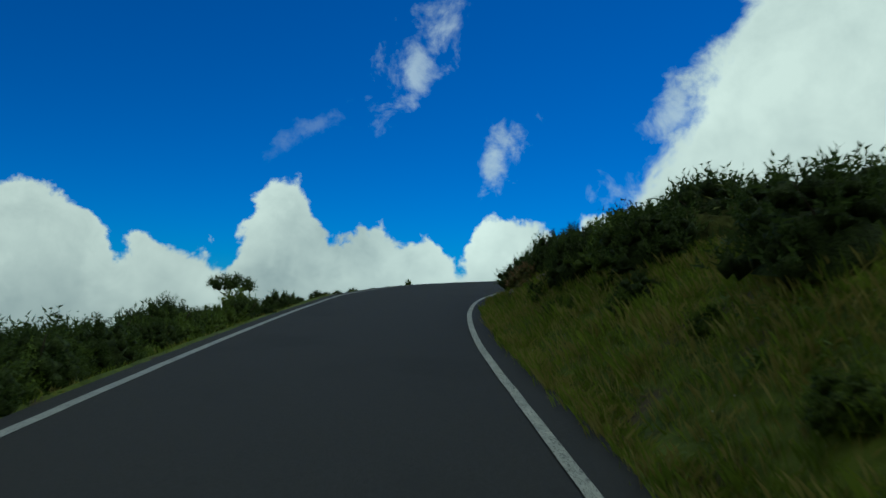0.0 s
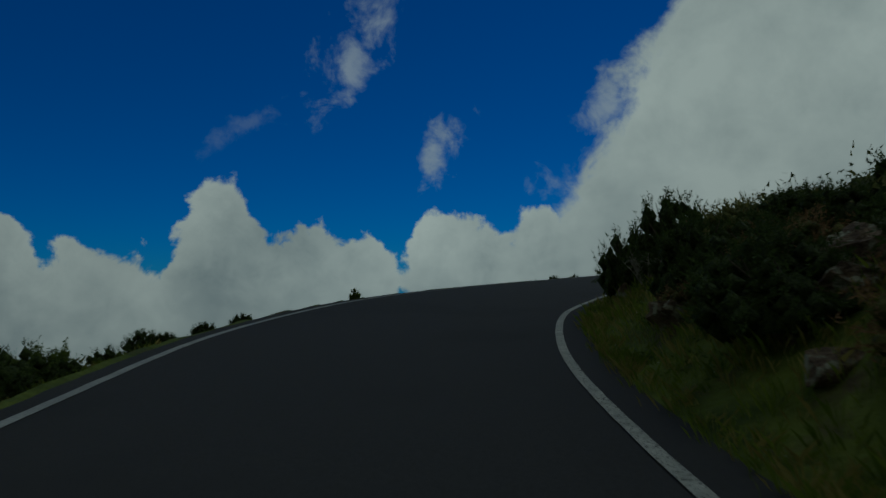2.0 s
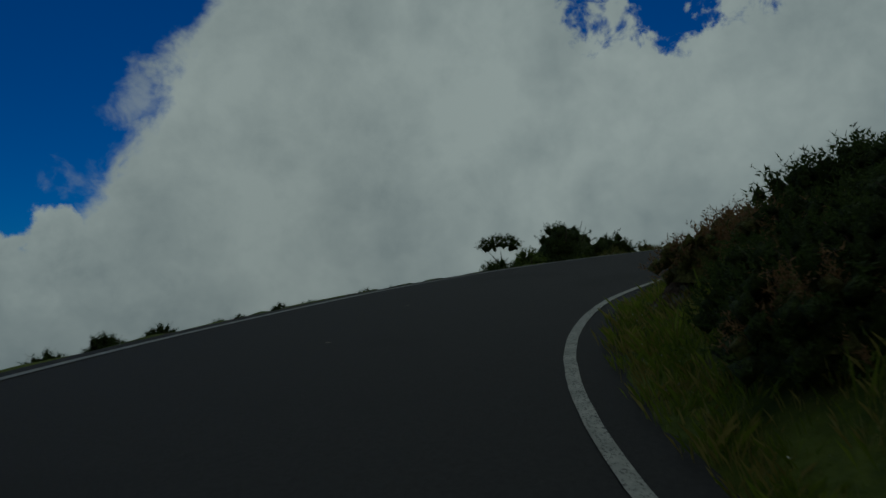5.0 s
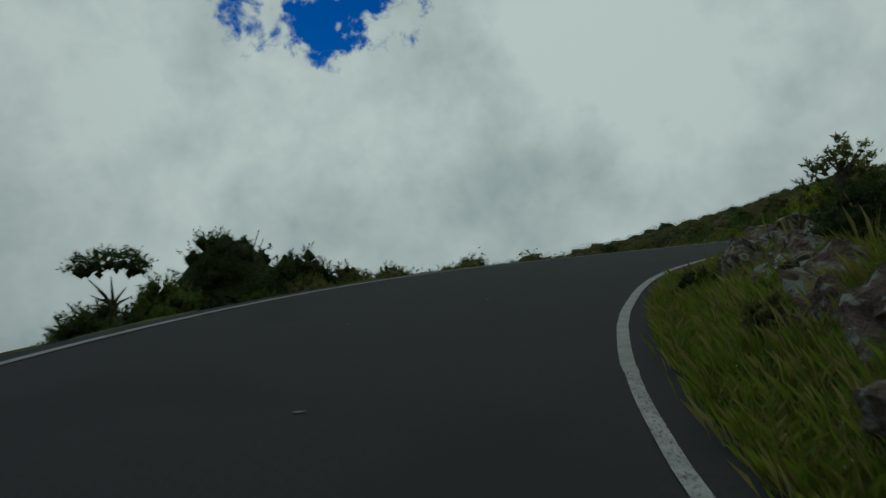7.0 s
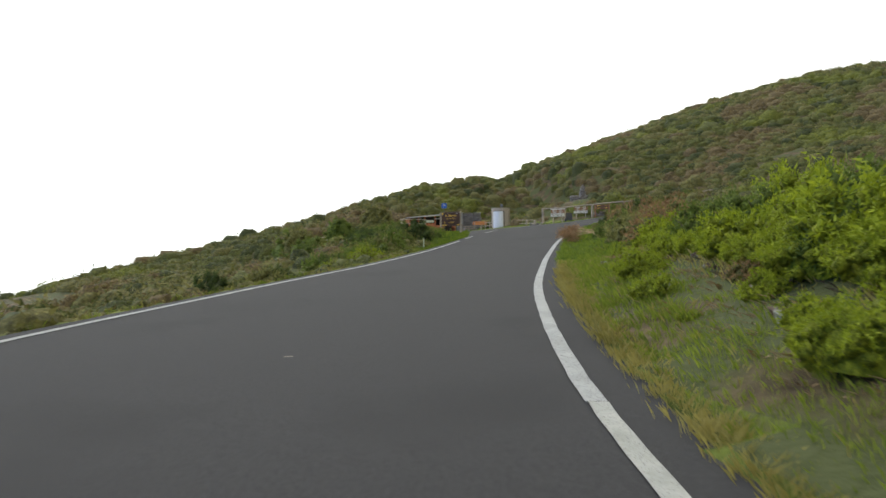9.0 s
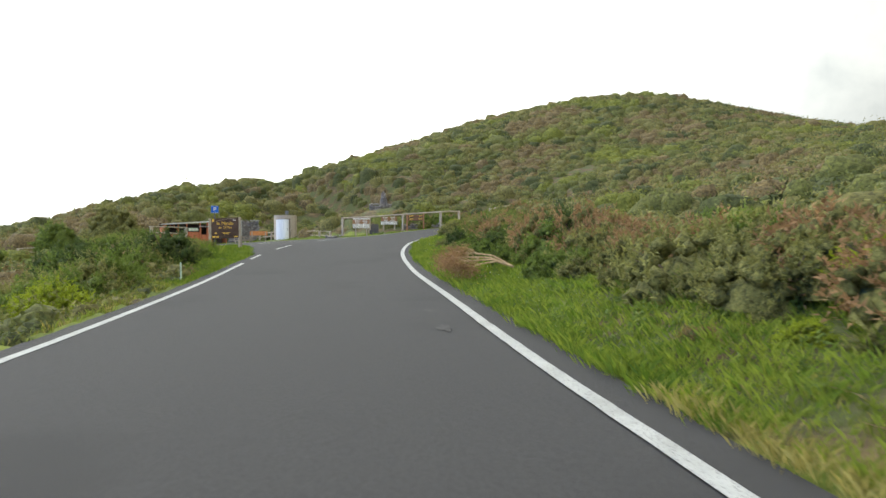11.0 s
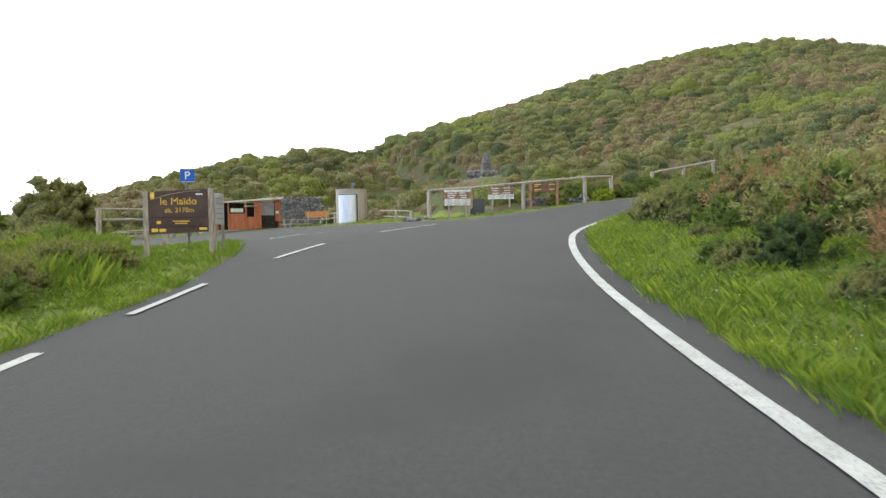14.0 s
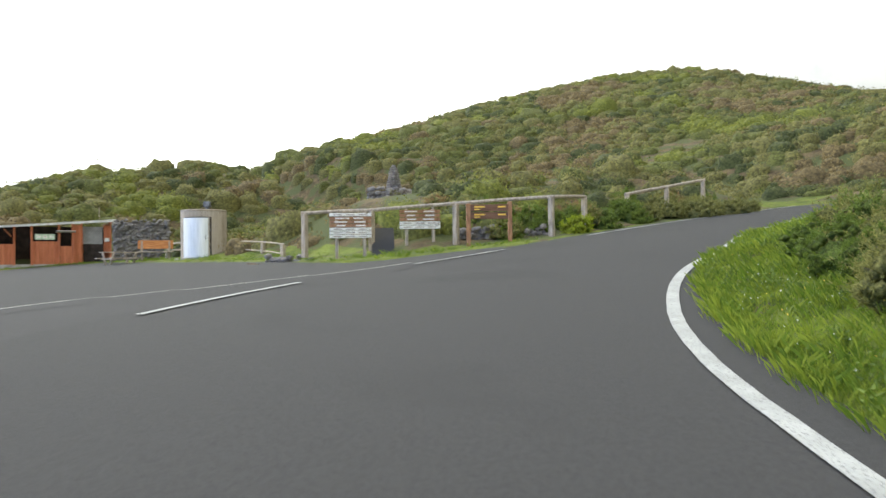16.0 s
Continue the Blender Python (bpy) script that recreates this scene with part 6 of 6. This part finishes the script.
def rail_fence(points, label, two=False, radius=0.07, group=""):
    """Log rails on posts; each point is x, y, ground, rail height."""
    root = holder("rail_fence", Matrix.Identity(4), label, "fence", group)
    for x, y, g, t in points:
        bm = box(bmesh.new(), (x, y, (g + t) / 2 - 0.15), (0.17, 0.17, t - g + 0.3), rz=20, bevel=0.02)
        part("post", bm, M_POST, root)
    for a, b in zip(points, points[1:]):
        hs = (0.02, -0.38) if two else (0.02,)
        for h in hs:
            p, q = Vector((a[0], a[1], a[3] + h)), Vector((b[0], b[1], b[3] + h))
            d = (q - p).normalized() * 0.12
            part("rail", tube(bmesh.new(), [p - d, (p + q) / 2 + Vector((0, 0, 0.015)), q + d], [radius, radius * 0.93, radius * 0.97], 10), M_POST, root, "")
    return root


def slat_board(x, y, zc, rz, width, height, slats, label, white):
    """An information board of separate slats on two posts."""
    z = gz(x, y)
    root = holder("slat_board", pose(x, y, z, 0, 0, rz), label, "information board", "information boards")
    zc = zc - z
    for s in (-1, 1):
        post("post", s * width * 0.33, 0.04, zc + height / 2 + 0.08, 0.10, root, M_POST)
    for k in range(slats):
        zz = zc - height / 2 + height * (k + 0.5) / slats
        slat = part("slat", box(bmesh.new(), (0, -0.03, zz), (width, 0.035, height / slats - 0.02), bevel=0.006), M_WHITE if k in white else M_POST_RED, root)
        if k not in white:
            r = random.Random(k + int(width * 100))
            for j in range(2):
                bar("text_bar", (j - 0.5) * width * 0.45 + r.uniform(-0.05, 0.05), zz, width * r.uniform(0.2, 0.36), 0.045, M_WHITE, slat, -0.055)
        else:
            for j in range(3):
                bar("text_bar", (j - 1) * width * 0.3, zz, width * 0.2, 0.03, M_POST, slat, -0.055)


def trail_sign():
    x0, y0, x1, y1 = 86.25, 4.53, 85.65, 3.31
    z = 7.5
    root = holder("trail_sign", facing(x0, y0, x1, y1, z), "brown two-plank trail sign on red-brown posts", "sign")
    w = math.hypot(x1 - x0, y1 - y0)
    for x, h in ((0, 1.42), (w, 1.49)):
        post("post", x, 0, h, 0.13, root, M_POST_RED)
    for k, zz in enumerate((1.28, 1.03)):
        slat = part("plank", box(bmesh.new(), (w / 2, -0.03, zz), (w - 0.13, 0.05, 0.22), bevel=0.008), M_TRAIL, root)
        for x, a in ((0.36, 0.34), (1.08, 0.26)):
            bar("text_bar", x, zz + 0.03, a, 0.05, M_GOLD, slat, -0.065)
        bar("text_bar", 0.28, zz - 0.05, 0.18, 0.035, M_GOLD, slat, -0.065)


def cairn():
    x, y = 102.31, -1.36
    z = 10.25
    stone_wall("stone_plinth", "low dry-stone plinth on the hillside", facing(x - 1.7, y + 1.3, x - 0.6, y - 1.3, z - 0.65), 2.9, 1.6, 1.5, 0.32)
    root = holder("cairn", pose(x, y, z + 0.55), "tapering dark stone cairn on a dry-stone plinth", "cairn")
    part("core", tube(bmesh.new(), [(0, 0, 0), (0, 0, 1.55)], [0.34, 0.14], 8), M_STONE, root)
    r = random.Random(2)
    for j in range(11):
        rad = 0.42 - 0.025 * j
        n = max(4, int(6.28 * rad / 0.22))
        for k in range(n):
            a = 6.283 * (k + 0.5 * (j % 2)) / n
            ob = new("stone", r.choice(STONES))
            ob.parent = root
            ob.matrix_local = Matrix.Translation((rad * math.cos(a), rad * math.sin(a), 0.08 + j * 0.145)) @ Matrix.Rotation(a, 4, "Z") @ Matrix.Diagonal((0.22, 0.26, 0.19, 1))
    cap = new("cap_stone", STONES[0])
    cap.parent = root
    cap.matrix_local = Matrix.Translation((0, 0, 1.68)) @ Matrix.Diagonal((0.3, 0.3, 0.25, 1))


def marker_stick():
    x, y = 58.43, 27.3
    z = gz(x, y)
    ob = part("marker_stick", tube(bmesh.new(), [(0, 0, -0.2), (0.01, 0, 0.25), (0, 0.01, 0.55)], [0.028, 0.026, 0.022], 8), M_TEAL)
    ob.matrix_world = pose(x, y, z)
    tagged(ob, "short pale yellow wooden marker stake at the road edge", "stake")


place_sign()
parking_sign()
notice_panel(76.05, 20.88, -28, "grey notice panel behind the place sign")
toilet_cabin()
snack_hut()
stone_wall("stone_wall", "tall dry-stone wall of dark lava stone beside the hut", facing(115.2, 11.6, 114.6, 8.6, 7.1), 3.0, 1.2, 2.85, 0.26)
picnic_table(107.9, 12.2, gz(107.9, 12.2), -70, M_POST, "weathered timber picnic table beside the parking")
picnic_table(110.4, 20.2, gz(110.4, 20.2), -75, M_POST, "weathered timber picnic table beside the parking")
picnic_table(111.5, 23.5, gz(111.5, 23.5), -60, M_POST, "weathered timber picnic table beside the parking")


seat = holder("timber_bench", facing(108.6, 11.2, 108.3, 9.4, gz(108.5, 10.3)), "timber bench with an orange stained backboard", "bench")
part("backboard", box(bmesh.new(), (0.9, 0.1, 0.86), (1.8, 0.05, 0.46), bevel=0.01), M_ORANGE, seat, "orange stained board")
part("seat", box(bmesh.new(), (0.9, -0.15, 0.45), (1.8, 0.4, 0.06), bevel=0.01), M_POST, seat)
for lx in (0.2, 1.6):
    part("leg", box(bmesh.new(), (lx, 0.06, 0.4), (0.1, 0.1, 1.3), bevel=0.01), M_POST, seat)
rail_fence([(112.5, 9.0, gz(112.5, 9.0), gz(112.5, 9.0) + 0.8), (109.6, 8.6, gz(109.6, 8.6), gz(109.6, 8.6) + 0.8), (107.0, 8.2, gz(107.0, 8.2), gz(107.0, 8.2) + 0.8)], "low grey log fence behind the parking", True, 0.055)
rail_fence([(103.4, 7.6, gz(103.4, 7.6), gz(103.4, 7.6) + 0.5), (98.5, 7.4, gz(98.5, 7.4), gz(98.5, 7.4) + 0.5), (95.5, 7.5, gz(95.5, 7.5), gz(95.5, 7.5) + 0.5)], "low grey log fence behind the parking", True, 0.035)
rail_fence([(89.8, 8.7, 7.55, 8.72), (88.75, 6.75, 7.75, 8.80), (87.1, 4.45, 7.9, 8.97), (85.3, 1.85, 8.0, 9.14), (86.3, -0.6, 8.5, 9.32)], "weathered log handrail on stout square posts", False, 0.065)
rail_fence([(89.2, -6.0, gz(89.2, -6.0), 9.9), (88.86, -8.2, gz(88.86, -8.2), 10.28), (88.5, -10.3, gz(88.5, -10.3), 10.66)], "weathered log handrail climbing the slope", False, 0.07)
rail_fence([(84.8, 24.3, gz(84.8, 24.3), 7.52), (85.6, 22.0, gz(85.6, 22.0), 7.5)], "grey timber rail fence behind the lawn", True, 0.045)
rail_fence([(116.9, 22.0, 6.6, 7.3), (116.6, 25.0, 6.4, 7.1), (117.0, 28.5, 6.2, 6.9), (117.0, 32.0, 6.0, 6.7)], "low log fence along the parking edge", True, 0.06)
slat_board(88.9, 7.45, 8.30, -117, 1.38, 0.84, 7, "slatted information board with flaking white lettering", (0, 1, 2, 6))
slat_board(88.14, 5.23, 8.51, -117, 1.38, 0.66, 5, "slatted red-brown information board with white lettering", (0, 1))
trail_sign()
cairn()
marker_stick()
slab = part("ramp_slab", box(bmesh.new(), (0, 0, 0.35), (0.75, 0.08, 1.3), bevel=0.015, tilt=Matrix.Rotation(-0.75, 4, "X")), M_PARKING)
slab.matrix_world = pose(88.6, 6.4, gz(88.6, 6.4), 0, 0, -117)
tagged(slab, "dark sloping slab leaning between the boards", "slab")
stone_wall("stone_wall", "low dry-stone retaining wall behind the boards", facing(87.6, 4.0, 86.0, 1.2, 7.75), 3.1, 0.5, 0.5, 0.24)
stone_wall("stone_wall", "low dry-stone retaining wall behind the boards", facing(92.6, 9.1, 90.6, 8.4, gz(91.5, 8.7) - 0.05), 2.1, 0.5, 0.42, 0.26)


def flowers(name, label, n, s0, s1, d0, d1, side, seed, mat):
    r = np.random.default_rng(seed)
    p = verge(12 * n, s0, s1, d0, d1, side, seed)
    z = ground_z(p[:, 0], p[:, 1]) + r.uniform(0.06, 0.22, n)
    v, f = leaf_quads(np.stack([p[:, 0], p[:, 1], z], 1), np.tile((0.0, 0.0, 0.5), (n, 1)), 0.016, 0.007, r)
    tagged(new(name, mesh_np(name, v, f, [mat])), label, "flowers", kind="stuff")


flowers("verge_flowers", "tiny white flowers scattered through the verge grass", 260, S_DEAD - 4, S_TURN + 6, 0.05, 1.2, 1, 41, M_WHITE)
flowers("verge_flowers", "tiny white flowers scattered along the bank", 350, S_START, S_APEX + 6, 0.1, 2.2, 1, 42, M_WHITE)
flowers("verge_flowers", "tiny yellow flowers scattered through the verge grass", 260, S_DEAD - 4, S_TURN + 6, 0.3, 3.0, 1, 43, M_GOLD)


def road_mark(x, y, rx, ry, turn, seed, mat, label):
    """A thin worn or stained patch lying on the tarmac."""
    bm = bmesh.new()
    n = 18
    ring = []
    for k in range(n):
        a = 6.2832 * k / n
        w = 1 + 0.8 * noise.noise((math.cos(a) * 2.2 + seed, math.sin(a) * 1.5, seed))
        q = Matrix.Rotation(turn, 3, "Z") @ Vector((math.cos(a) * rx * w, math.sin(a) * ry * w, 0))
        k0 = int(((CENTRE[:, :2] - (x + q.x, y + q.y)) ** 2).sum(1).argmin())
        side = float(((x + q.x - CENTRE[k0, 0]) * ACROSS[k0, 0] + (y + q.y - CENTRE[k0, 1]) * ACROSS[k0, 1]))
        ring.append(bm.verts.new((x + q.x, y + q.y, CENTRE[k0, 2] + ACROSS[k0, 2] * side + (1 - min(side / HALF[k0], 1) ** 2) * 0.02 + 0.009)))
    bm.faces.new(ring)
    tagged(part("road_patch", bm, mat), label, "road patch", kind="structure")


M_DRY_LEAF = material("dry pale leaf", (0.22, 0.19, 0.14), (0.36, 0.31, 0.23), 20.0, 0.9)
M_PALE_PATCH = material("worn pale asphalt", (0.046, 0.044, 0.041), (0.074, 0.071, 0.065), 7.0, 0.92, bump=0.2, bump_scale=120.0)
road_mark(45.5, 26.1, 0.30, 0.10, -0.45, 1, M_PALE_PATCH, "small pale worn patch on the asphalt")
road_mark(47.3, 25.3, 0.22, 0.10, -0.5, 3, M_PALE_PATCH, "small pale worn patch on the asphalt")
for i, (s0, d0) in enumerate(((62.0, 3.6), (66.5, 4.2), (70.0, 2.6), (73.0, 3.2), (78.0, 4.4), (81.0, 3.0), (92.0, 3.3), (101.0, 2.2))):
    px, py = at(s0, -d0)
    road_mark(px, py, 0.05, 0.03, i * 0.7, i + 5, M_DRY_LEAF, "dry leaf lying flat on the asphalt")
